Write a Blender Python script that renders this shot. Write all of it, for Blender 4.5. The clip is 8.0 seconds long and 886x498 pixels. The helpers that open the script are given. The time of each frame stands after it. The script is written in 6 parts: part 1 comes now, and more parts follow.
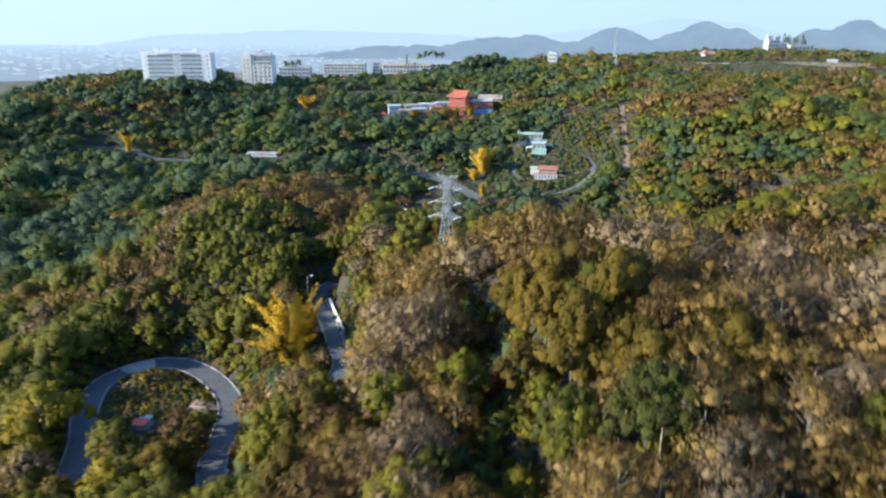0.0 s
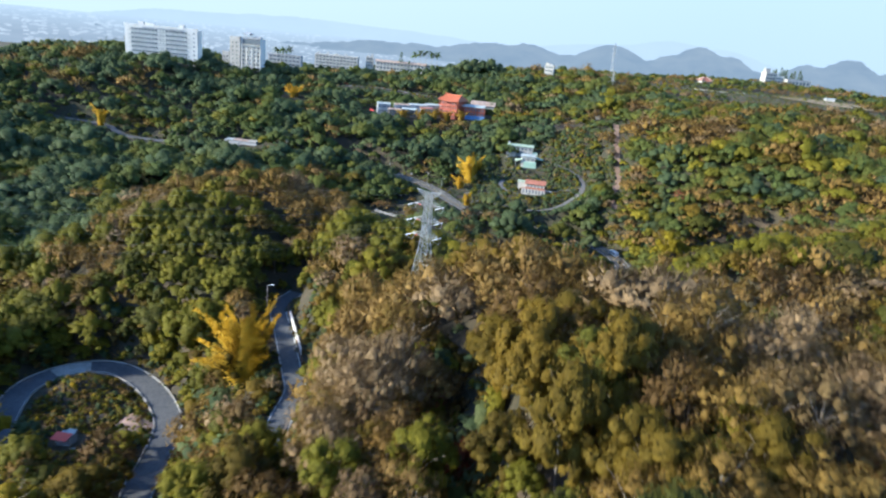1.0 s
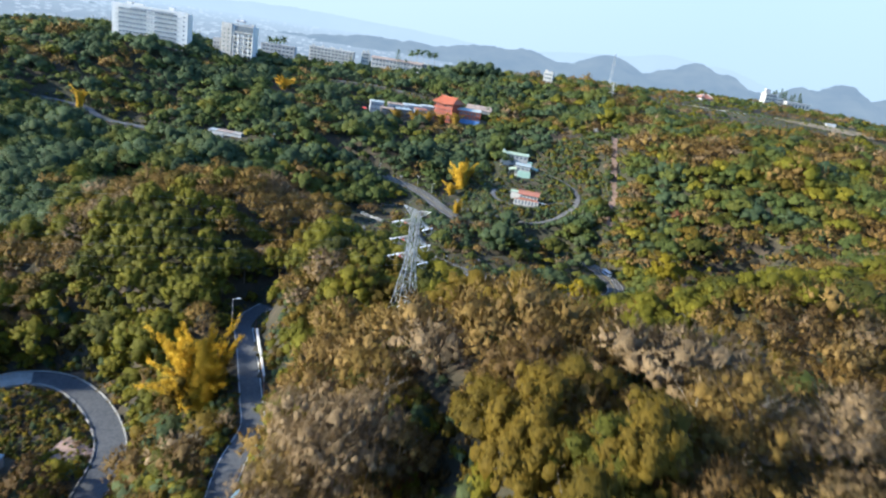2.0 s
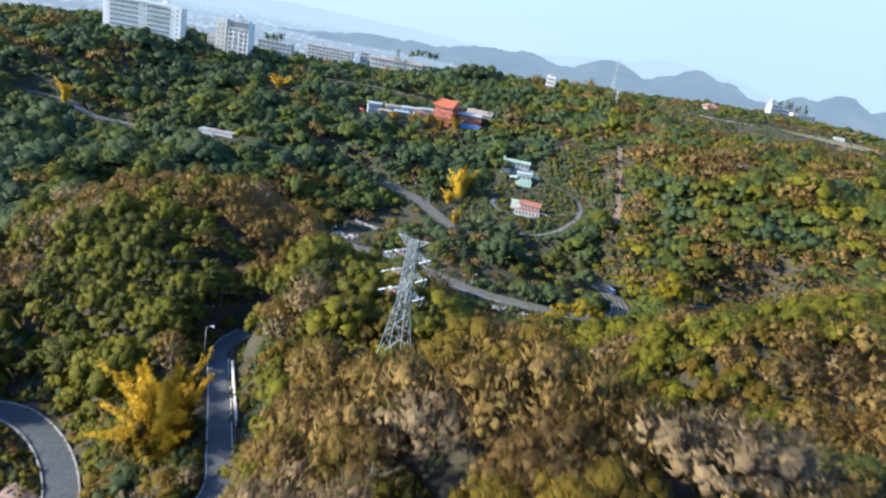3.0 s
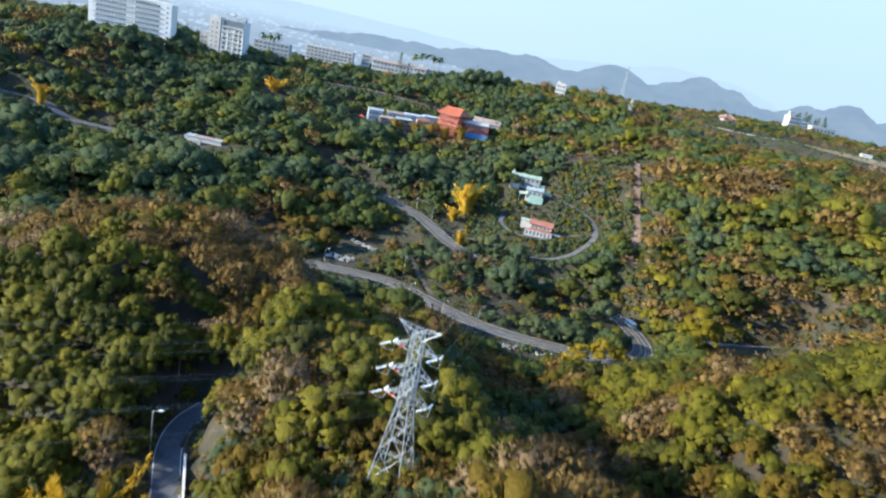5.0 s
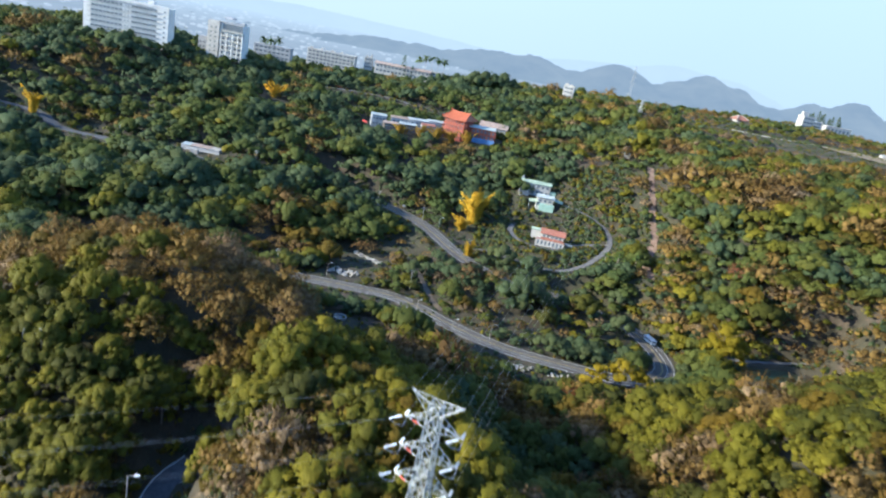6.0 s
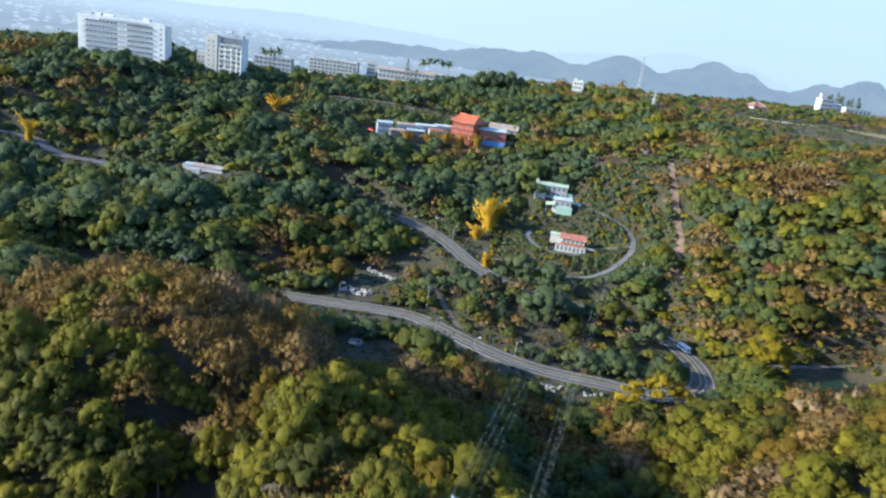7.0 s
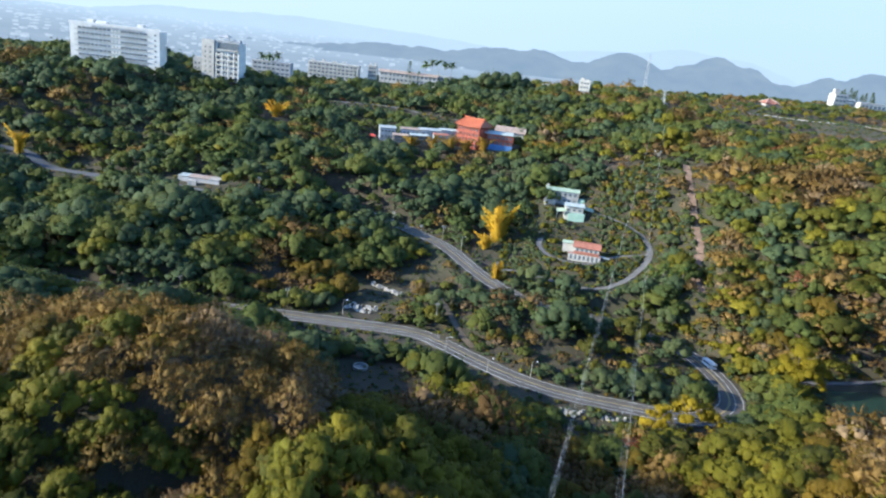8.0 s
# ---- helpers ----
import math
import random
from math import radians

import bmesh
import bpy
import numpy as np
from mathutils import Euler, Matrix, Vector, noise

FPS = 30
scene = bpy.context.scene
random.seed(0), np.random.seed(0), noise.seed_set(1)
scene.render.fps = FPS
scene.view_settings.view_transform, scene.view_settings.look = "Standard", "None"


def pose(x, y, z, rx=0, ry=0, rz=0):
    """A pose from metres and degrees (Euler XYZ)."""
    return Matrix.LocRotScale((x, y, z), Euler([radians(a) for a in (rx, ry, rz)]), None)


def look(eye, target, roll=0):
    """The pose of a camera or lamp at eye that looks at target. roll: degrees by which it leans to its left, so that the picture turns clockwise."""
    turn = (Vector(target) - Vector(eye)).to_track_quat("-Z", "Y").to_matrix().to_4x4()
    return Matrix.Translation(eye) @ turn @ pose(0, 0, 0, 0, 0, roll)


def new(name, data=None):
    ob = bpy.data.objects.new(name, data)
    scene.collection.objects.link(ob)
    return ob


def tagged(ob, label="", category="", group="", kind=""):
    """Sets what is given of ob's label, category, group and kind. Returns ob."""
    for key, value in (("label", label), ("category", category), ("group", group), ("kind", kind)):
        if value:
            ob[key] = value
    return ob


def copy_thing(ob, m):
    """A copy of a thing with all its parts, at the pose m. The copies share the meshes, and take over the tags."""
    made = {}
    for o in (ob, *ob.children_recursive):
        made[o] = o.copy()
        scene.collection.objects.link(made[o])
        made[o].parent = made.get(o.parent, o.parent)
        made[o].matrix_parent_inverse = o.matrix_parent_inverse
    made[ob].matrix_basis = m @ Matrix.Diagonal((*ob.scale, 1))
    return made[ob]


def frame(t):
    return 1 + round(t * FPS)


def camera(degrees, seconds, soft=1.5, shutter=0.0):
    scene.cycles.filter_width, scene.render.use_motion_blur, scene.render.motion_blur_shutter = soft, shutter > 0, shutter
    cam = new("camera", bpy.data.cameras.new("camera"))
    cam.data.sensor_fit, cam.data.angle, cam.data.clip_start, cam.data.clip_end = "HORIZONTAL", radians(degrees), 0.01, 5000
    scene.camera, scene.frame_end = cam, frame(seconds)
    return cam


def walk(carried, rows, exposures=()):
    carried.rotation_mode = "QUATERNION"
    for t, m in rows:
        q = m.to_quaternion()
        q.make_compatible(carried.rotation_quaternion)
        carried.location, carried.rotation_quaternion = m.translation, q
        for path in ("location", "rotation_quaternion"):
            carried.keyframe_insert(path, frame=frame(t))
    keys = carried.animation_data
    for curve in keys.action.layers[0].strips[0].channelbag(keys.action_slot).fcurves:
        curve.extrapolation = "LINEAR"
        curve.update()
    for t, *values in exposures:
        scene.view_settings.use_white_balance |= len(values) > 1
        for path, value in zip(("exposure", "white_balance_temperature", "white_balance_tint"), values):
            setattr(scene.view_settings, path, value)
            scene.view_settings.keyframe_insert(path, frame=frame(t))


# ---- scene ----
cam = camera(67.1, 8.0, soft=2.2, shutter=0.9)
METRES, EYE, TILT, LEAN, TURN = 128.0, 101.0, -17.5, 0.0, 0.0
ROWS = [
    (0.0, 0.0, 0.0, 0.0, -0.0, 0.0, 0.0),
    (0.5, 0.0017, 0.0607, 0.0199, -0.99, 0.06, -2.72),
    (1.0, 0.0032, 0.1226, 0.0392, -1.79, 0.16, -4.96),
    (1.5, 0.0037, 0.183, 0.0577, -2.46, 0.23, -6.81),
    (3.0, -0.0029, 0.363, 0.1232, -3.34, 0.35, -9.58),
    (3.5, -0.0066, 0.4231, 0.1462, -3.38, 0.37, -9.89),
    (4.0, -0.0108, 0.4788, 0.1661, -3.49, 0.41, -10.46),
    (4.5, -0.0163, 0.5389, 0.1868, -3.42, 0.44, -10.6),
    (6.0, -0.0363, 0.7129, 0.2462, -3.04, 0.49, -10.09),
    (6.5, -0.0442, 0.771, 0.2664, -2.44, 0.4, -8.43),
    (7.0, -0.0514, 0.8278, 0.2862, -2.0, 0.37, -7.2),
    (7.5, -0.0587, 0.8851, 0.3063, -1.76, 0.35, -6.55),
    (8.0, -0.0661, 0.9415, 0.3256, -1.66, 0.35, -6.26),
]
walk(cam, [(t, pose(0, 0, EYE, TILT, LEAN, TURN) @ pose(METRES * x, METRES * y, METRES * z, 90 + pitch, roll, yaw)) for t, x, y, z, yaw, pitch, roll in ROWS],
     [(0.0, 1.5, 5500, 6), (8.0, 1.5, 5500, 6)])

# ---------------------------------------------------------------- light
SUN_AZ, SUN_EL = radians(-103), radians(22.5)      # from straight ahead, to the left; height over the horizon
world = bpy.data.worlds.new("sky")
scene.world = world
world.use_nodes = True
wn, wl = world.node_tree.nodes, world.node_tree.links
sky = wn.new("ShaderNodeTexSky")
sky.sky_type, sky.sun_disc = "NISHITA", False
sky.sun_elevation, sky.sun_rotation = SUN_EL, SUN_AZ
sky.altitude, sky.air_density, sky.dust_density, sky.ozone_density = 100, 0.9, 0.4, 3.5
wn["Background"].inputs["Strength"].default_value = 0.15
tint = wn.new("ShaderNodeMix")
tint.data_type, tint.blend_type = "RGBA", "MULTIPLY"
tint.inputs[0].default_value, tint.inputs[7].default_value = 1.0, (1.04, 1.08, 1.12, 1)      # thin haze
wl.new(sky.outputs[0], tint.inputs[6])
wl.new(tint.outputs[2], wn["Background"].inputs["Color"])

sun_data = bpy.data.lights.new("sun", "SUN")
sun_data.energy, sun_data.angle, sun_data.color = 4.9, radians(2.5), (1.0, 0.86, 0.64)
sun = new("sun", sun_data)
to_sun = Vector((math.sin(SUN_AZ) * math.cos(SUN_EL), math.cos(SUN_AZ) * math.cos(SUN_EL), math.sin(SUN_EL)))
sun.matrix_world = look((0, 0, 300), Vector((0, 0, 300)) - to_sun)


# ---------------------------------------------------------------- materials
def nodes_of(name):
    m = bpy.data.materials.new(name)
    m.use_nodes = True
    return m, m.node_tree.nodes, m.node_tree.links


def ramp(nodes, links, fac, stops):
    r = nodes.new("ShaderNodeValToRGB")
    e = r.color_ramp.elements
    while len(e) < len(stops):
        e.new(0.5)
    for k, (at, c) in enumerate(stops):
        e[k].position, e[k].color = at, (*c, 1)
    links.new(fac, r.inputs[0])
    return r.outputs[0]


def noise_tex(nodes, links, scale, detail=4.0, rough=0.6, coord="pos"):
    g = nodes.new("ShaderNodeNewGeometry") if coord == "pos" else nodes.new("ShaderNodeTexCoord")
    n = nodes.new("ShaderNodeTexNoise")
    n.inputs["Scale"].default_value, n.inputs["Detail"].default_value, n.inputs["Roughness"].default_value = scale, detail, rough
    links.new(g.outputs["Position" if coord == "pos" else "Object"], n.inputs["Vector"])
    return n.outputs["Fac"]


def math_node(nodes, links, op, a, b):
    n = nodes.new("ShaderNodeMath")
    n.operation = op
    for k, v in enumerate((a, b)):
        if isinstance(v, (int, float)):
            n.inputs[k].default_value = v
        else:
            links.new(v, n.inputs[k])
    return n.outputs[0]


def mix_color(nodes, links, fac, a, b, blend="MIX"):
    n = nodes.new("ShaderNodeMix")
    n.data_type, n.blend_type = "RGBA", blend
    for k, v in ((0, fac), (6, a), (7, b)):
        if isinstance(v, (int, float)):
            n.inputs[k].default_value = v
        elif isinstance(v, tuple):
            n.inputs[k].default_value = (*v, 1)
        else:
            links.new(v, n.inputs[k])
    return n.outputs[2]


def foliage(name, stops, through_light=0.38, gloss=0.12):
    """Leaves or dry twigs: a hue for each plant, mottling at two scales, a waxy gloss and leafy relief."""
    m, n, l = nodes_of(name)
    a = n.new("ShaderNodeAttribute")
    a.attribute_name = "tone"
    o = n.new("ShaderNodeObjectInfo")
    fac = math_node(n, l, "FRACT", math_node(n, l, "ADD", a.outputs["Fac"], o.outputs["Random"]), 0.0)
    hue = ramp(n, l, fac, stops)
    g = n.new("ShaderNodeNewGeometry")
    leaf = math_node(n, l, "ADD", math_node(n, l, "MULTIPLY", g.outputs["Random Per Island"], 0.36), 0.82)
    clump = math_node(n, l, "ADD", math_node(n, l, "MULTIPLY", noise_tex(n, l, 0.30, 2), 0.7), 0.65)
    fine = noise_tex(n, l, 2.6, 3, 0.7)
    both = math_node(n, l, "MULTIPLY", math_node(n, l, "MULTIPLY", leaf, clump), math_node(n, l, "ADD", math_node(n, l, "MULTIPLY", fine, 1.3), 0.35))
    col = mix_color(n, l, 1.0, hue, both, "MULTIPLY")
    p = n["Principled BSDF"]
    p.inputs["Roughness"].default_value = 0.6
    p.inputs["Specular IOR Level"].default_value = gloss
    l.new(col, p.inputs["Base Color"])
    bp = n.new("ShaderNodeBump")
    bp.inputs["Strength"].default_value, bp.inputs["Distance"].default_value = 0.55, 0.5
    l.new(fine, bp.inputs["Height"])
    l.new(bp.outputs[0], p.inputs["Normal"])
    t = n.new("ShaderNodeBsdfTranslucent")
    l.new(col, t.inputs["Color"])
    s = n.new("ShaderNodeMixShader")
    s.inputs[0].default_value = through_light
    l.new(p.outputs[0], s.inputs[1])
    l.new(t.outputs[0], s.inputs[2])
    l.new(s.outputs[0], n["Material Output"].inputs["Surface"])
    return m


def surface(name, a, b, scale=0.4, rough=0.8, metal=0.0, bump=0.0, bump_scale=6.0, fine=0.25, piece=0.0):
    """Two colours mixed by noise at two scales; piece: how much each object's own shade differs."""
    m, n, l = nodes_of(name)
    f1, f2 = noise_tex(n, l, scale, 5), noise_tex(n, l, scale * 11, 3)
    fac = math_node(n, l, "ADD", math_node(n, l, "MULTIPLY", f1, 1.0), math_node(n, l, "MULTIPLY", math_node(n, l, "SUBTRACT", f2, 0.5), fine * 4))
    col = ramp(n, l, fac, [(0.33, a), (0.68, b)])
    if piece:
        o = n.new("ShaderNodeObjectInfo")
        col = mix_color(n, l, 1.0, col, math_node(n, l, "ADD", math_node(n, l, "MULTIPLY", o.outputs["Random"], piece), 1 - piece / 2), "MULTIPLY")
    p = n["Principled BSDF"]
    l.new(col, p.inputs["Base Color"])
    p.inputs["Roughness"].default_value, p.inputs["Metallic"].default_value = rough, metal
    if bump:
        bp = n.new("ShaderNodeBump")
        bp.inputs["Strength"].default_value, bp.inputs["Distance"].default_value = 0.7, bump
        l.new(noise_tex(n, l, bump_scale, 4), bp.inputs["Height"])
        l.new(bp.outputs[0], p.inputs["Normal"])
    return m


LEAF = foliage("leaves_green", [(0.0, (0.048, 0.050, 0.009)), (0.3, (0.080, 0.078, 0.009)), (0.65, (0.116, 0.106, 0.009)), (1.0, (0.158, 0.134, 0.011))])
# Deep green lightened and blued: haze over the far woods is painted in.
DEEP_HAZED = foliage("leaves_green_hazed", [(0.0, (0.062, 0.090, 0.042)), (0.5, (0.077, 0.106, 0.048)), (1.0, (0.099, 0.118, 0.046))], 0.52)
OLIVE = foliage("leaves_olive", [(0.0, (0.076, 0.054, 0.007)), (0.5, (0.103, 0.072, 0.008)), (1.0, (0.133, 0.088, 0.010))])
DRY = foliage("twigs_brown", [(0.0, (0.087, 0.052, 0.018)), (0.4, (0.121, 0.075, 0.023)), (0.75, (0.148, 0.087, 0.020)), (1.0, (0.124, 0.085, 0.036))], 0.25)
GREY = foliage("twigs_grey", [(0.0, (0.131, 0.085, 0.040)), (0.5, (0.171, 0.116, 0.058)), (1.0, (0.204, 0.144, 0.077))], 0.2)
TAN = foliage("leaves_grey_olive", [(0.0, (0.119, 0.077, 0.017)), (0.5, (0.154, 0.096, 0.022)), (1.0, (0.190, 0.121, 0.039))], 0.25)
WOOD = foliage("leaves_dull_green", [(0.0, (0.063, 0.086, 0.024)), (0.5, (0.088, 0.104, 0.024)), (1.0, (0.120, 0.120, 0.022))], 0.48)
RUST = foliage("leaves_rust", [(0.0, (0.17, 0.055, 0.024)), (0.5, (0.16, 0.04, 0.02)), (1.0, (0.20, 0.085, 0.04))])
YELLOW = foliage("leaves_yellow_green", [(0.0, (0.170, 0.135, 0.007)), (0.5, (0.230, 0.170, 0.008)), (1.0, (0.300, 0.200, 0.010))])
BROWN_BAMBOO = foliage("bamboo_golden_brown", [(0.0, (0.20, 0.125, 0.018)), (0.5, (0.25, 0.155, 0.022)), (1.0, (0.30, 0.20, 0.03))])
GOLD = foliage("bamboo_gold", [(0.0, (0.42, 0.265, 0.018)), (0.5, (0.48, 0.31, 0.022)), (1.0, (0.50, 0.29, 0.022))])
BARK = surface("bark", (0.09, 0.07, 0.05), (0.22, 0.18, 0.14), 1.5, 0.9)
PALE_BARK = surface("pale_bark", (0.17, 0.14, 0.105), (0.30, 0.25, 0.19), 1.5, 0.9)
PALM_LEAF = foliage("palm_fronds", [(0.0, (0.035, 0.06, 0.015)), (1.0, (0.08, 0.11, 0.02))], 0.15)
ASPHALT = surface("asphalt", (0.050, 0.045, 0.040), (0.085, 0.076, 0.066), 0.12, 0.85, bump=0.01, bump_scale=20, fine=0.2)
OLD_ASPHALT = surface("old_asphalt", (0.05, 0.053, 0.06), (0.085, 0.086, 0.09), 0.15, 0.85, fine=0.3)
ROAD_PAINT = surface("road_paint", (0.30, 0.30, 0.285), (0.54, 0.53, 0.50), 0.6, 0.7)
YELLOW_PAINT = surface("yellow_paint", (0.26, 0.20, 0.08), (0.36, 0.27, 0.10), 0.6, 0.7)
CONCRETE = surface("concrete", (0.20, 0.19, 0.17), (0.34, 0.32, 0.29), 0.5, 0.9, bump=0.01)
TRACK = surface("gravel_track", (0.075, 0.072, 0.069), (0.135, 0.126, 0.119), 0.3, 0.95, bump=0.03)
DIRT = surface("orange_soil", (0.128, 0.078, 0.050), (0.230, 0.152, 0.105), 0.3, 0.95, bump=0.05)
BROWN_SOIL = surface("brown_soil", (0.070, 0.054, 0.036), (0.135, 0.102, 0.070), 0.3, 0.95, bump=0.04)
STEEL = surface("galvanised_steel", (0.238, 0.252, 0.248), (0.338, 0.349, 0.342), 2.0, 0.5, 0.25)
RED_PAINT = surface("red_paint", (0.45, 0.05, 0.03), (0.6, 0.08, 0.05), 1.0, 0.6)
PORCELAIN = surface("porcelain", (0.68, 0.70, 0.70), (0.82, 0.84, 0.84), 2.0, 0.25)
CABLE = surface("aluminium_cable", (0.30, 0.30, 0.29), (0.40, 0.40, 0.39), 1.0, 0.5, 0.3)
WHITE = surface("white_render", (0.281, 0.269, 0.242), (0.390, 0.374, 0.343), 0.25, 0.85, fine=0.15)
PALE_WALL = surface("pale_wall", (0.52, 0.49, 0.44), (0.64, 0.61, 0.56), 0.2, 0.85, fine=0.15)
WEATHERED = surface("weathered_boards", (0.09, 0.075, 0.06), (0.17, 0.145, 0.12), 0.6, 0.9, fine=0.3)
GREY_WALL = surface("grey_wall", (0.22, 0.225, 0.235), (0.32, 0.325, 0.33), 0.25, 0.85, fine=0.2)
GLASS = surface("dark_window", (0.07, 0.085, 0.10), (0.13, 0.15, 0.17), 0.8, 0.12)
ROOF_RED = surface("red_roof", (0.20, 0.075, 0.045), (0.28, 0.115, 0.078), 0.6, 0.8, piece=0.2)
ROOF_GREEN = surface("green_roof", (0.238, 0.297, 0.212), (0.323, 0.383, 0.281), 0.5, 0.6)
ROOF_PALE = surface("pale_sheet_roof", (0.255, 0.285, 0.277), (0.360, 0.388, 0.369), 0.5, 0.55)
ROOF_BROWN = surface("brown_roof", (0.20, 0.15, 0.12), (0.33, 0.25, 0.2), 0.5, 0.8)
TEMPLE_RED = surface("temple_red", (0.21, 0.042, 0.024), (0.31, 0.078, 0.042), 0.5, 0.7)
TEMPLE_TILE = surface("temple_tile", (0.24, 0.056, 0.020), (0.35, 0.098, 0.035), 0.8, 0.5, piece=0.25)
BLUE_SHEET = surface("blue_sheet", (0.06, 0.13, 0.28), (0.11, 0.22, 0.42), 0.5, 0.5)
MINT = surface("mint_wall", (0.230, 0.343, 0.270), (0.302, 0.421, 0.338), 0.5, 0.7)
CAR_WHITE = surface("white_car_paint", (0.55, 0.56, 0.57), (0.66, 0.66, 0.66), 0.5, 0.3)
CAR_BLUE = surface("blue_car_paint", (0.16, 0.25, 0.30), (0.22, 0.33, 0.38), 0.5, 0.3)
WATER = surface("still_water", (0.010, 0.026, 0.020), (0.018, 0.040, 0.030), 0.08, 0.28, bump=0.01, bump_scale=2)
RUBBER = surface("rubber", (0.02, 0.02, 0.02), (0.04, 0.04, 0.04), 2.0, 0.9)
STONE = surface("pale_stone", (0.23, 0.215, 0.19), (0.44, 0.42, 0.375), 0.9, 0.8, piece=0.35)


def ground_material():
    m, n, l = nodes_of("hillside_soil")
    big, mid, small = noise_tex(n, l, 0.02, 4), noise_tex(n, l, 0.16, 5, 0.7), noise_tex(n, l, 2.2, 4, 0.7)
    grass = ramp(n, l, mid, [(0.30, (0.016, 0.018, 0.007)), (0.46, (0.032, 0.027, 0.013)), (0.60, (0.026, 0.027, 0.010)), (0.72, (0.066, 0.046, 0.026))])
    soil = ramp(n, l, mid, [(0.30, (0.018, 0.018, 0.008)), (0.55, (0.038, 0.028, 0.017)), (0.72, (0.084, 0.054, 0.034))])
    col = mix_color(n, l, ramp(n, l, big, [(0.42, (0, 0, 0)), (0.60, (1, 1, 1))]), grass, soil)
    col = mix_color(n, l, 1.0, col, math_node(n, l, "ADD", math_node(n, l, "MULTIPLY", small, 1.8), 0.25), "MULTIPLY")
    p = n["Principled BSDF"]
    p.inputs["Roughness"].default_value = 0.95
    l.new(col, p.inputs["Base Color"])
    b = n.new("ShaderNodeBump")
    b.inputs["Strength"].default_value, b.inputs["Distance"].default_value = 0.8, 0.5
    l.new(mid, b.inputs["Height"])
    l.new(b.outputs[0], p.inputs["Normal"])
    return m


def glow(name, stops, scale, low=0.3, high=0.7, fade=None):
    """The far distance seen through haze: the colour of lit air, painted as emission."""
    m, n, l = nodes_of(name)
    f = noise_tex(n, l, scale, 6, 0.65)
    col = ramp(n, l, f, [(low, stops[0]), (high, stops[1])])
    if fade:                                         # from y to y the painted haze colour takes over
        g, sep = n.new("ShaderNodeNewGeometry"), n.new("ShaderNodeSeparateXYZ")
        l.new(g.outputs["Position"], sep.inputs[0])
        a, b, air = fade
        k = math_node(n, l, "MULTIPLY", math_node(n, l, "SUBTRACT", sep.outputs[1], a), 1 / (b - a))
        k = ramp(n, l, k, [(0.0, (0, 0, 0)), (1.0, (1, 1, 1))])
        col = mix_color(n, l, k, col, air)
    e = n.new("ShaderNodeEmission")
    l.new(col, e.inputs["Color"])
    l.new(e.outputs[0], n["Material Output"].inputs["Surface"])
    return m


# ---------------------------------------------------------------- mesh tools
class Shape:
    """Collects vertices and faces of one mesh."""

    def __init__(self):
        self.v, self.f = [], []

    def add(self, verts, faces):
        k = len(self.v)
        self.v += [tuple(p) for p in verts]
        self.f += [tuple(k + i for i in f) for f in faces]
        return self

    def box(self, c, s, turn=0.0, top=1.0):
        """A box at centre c with sizes s, turned about z; top scales its upper face."""
        cz, sz = math.cos(radians(turn)), math.sin(radians(turn))
        vs = []
        for k, w in ((-0.5, 1.0), (0.5, top)):
            for x, y in ((-0.5, -0.5), (0.5, -0.5), (0.5, 0.5), (-0.5, 0.5)):
                a, b = x * s[0] * w, y * s[1] * w
                vs.append((c[0] + a * cz - b * sz, c[1] + a * sz + b * cz, c[2] + k * s[2]))
        return self.add(vs, [(3, 2, 1, 0), (4, 5, 6, 7), (0, 1, 5, 4), (1, 2, 6, 5), (2, 3, 7, 6), (3, 0, 4, 7)])

    def tube(self, p, q, r0, r1=None, n=6):
        p, q = Vector(p), Vector(q)
        r1 = r0 if r1 is None else r1
        d = (q - p).normalized()
        a = d.cross(Vector((0, 0, 1)) if abs(d.z) < 0.9 else Vector((1, 0, 0))).normalized()
        b = d.cross(a)
        vs = []
        for c, r in ((p, r0), (q, r1)):
            for k in range(n):
                w = 2 * math.pi * k / n
                vs.append(c + a * (r * math.cos(w)) + b * (r * math.sin(w)))
        fs = [(k, (k + 1) % n, n + (k + 1) % n, n + k) for k in range(n)]
        return self.add(vs, fs + [tuple(range(n))[::-1], tuple(range(n, 2 * n))])

    def path(self, pts, r, n=5):
        """One bent tube through pts."""
        P = [Vector(p) for p in pts]
        rings = []
        for k, p in enumerate(P):
            d = (P[min(k + 1, len(P) - 1)] - P[max(k - 1, 0)]).normalized()
            a = d.cross(Vector((0, 0, 1)) if abs(d.z) < 0.9 else Vector((1, 0, 0))).normalized()
            b = d.cross(a)
            rings += [p + a * (r * math.cos(2 * math.pi * j / n)) + b * (r * math.sin(2 * math.pi * j / n)) for j in range(n)]
        m = len(P)
        fs = [(k * n + j, k * n + (j + 1) % n, (k + 1) * n + (j + 1) % n, (k + 1) * n + j) for k in range(m - 1) for j in range(n)]
        return self.add(rings, fs + [tuple(range(n))[::-1], tuple(range((m - 1) * n, m * n))])

    def mesh(self, name):
        me = bpy.data.meshes.new(name)
        me.from_pydata(self.v, [], self.f)
        me.update()
        return me


def part(name, shape, material, parent=None, label=""):
    """One mesh object under a thing or under a part."""
    me = shape if isinstance(shape, bpy.types.Mesh) else shape.mesh(name)
    if material and not me.materials:
        me.materials.append(material)
    ob = new(name, me)
    ob.parent = parent
    if label:
        tagged(ob, label)
    return ob


def thing(name, at, label, category, group="", turn=0.0):
    ob = new(name)
    ob.empty_display_size = 0.5
    ob.matrix_basis = pose(*at, 0, 0, turn)
    return tagged(ob, label, category, group)


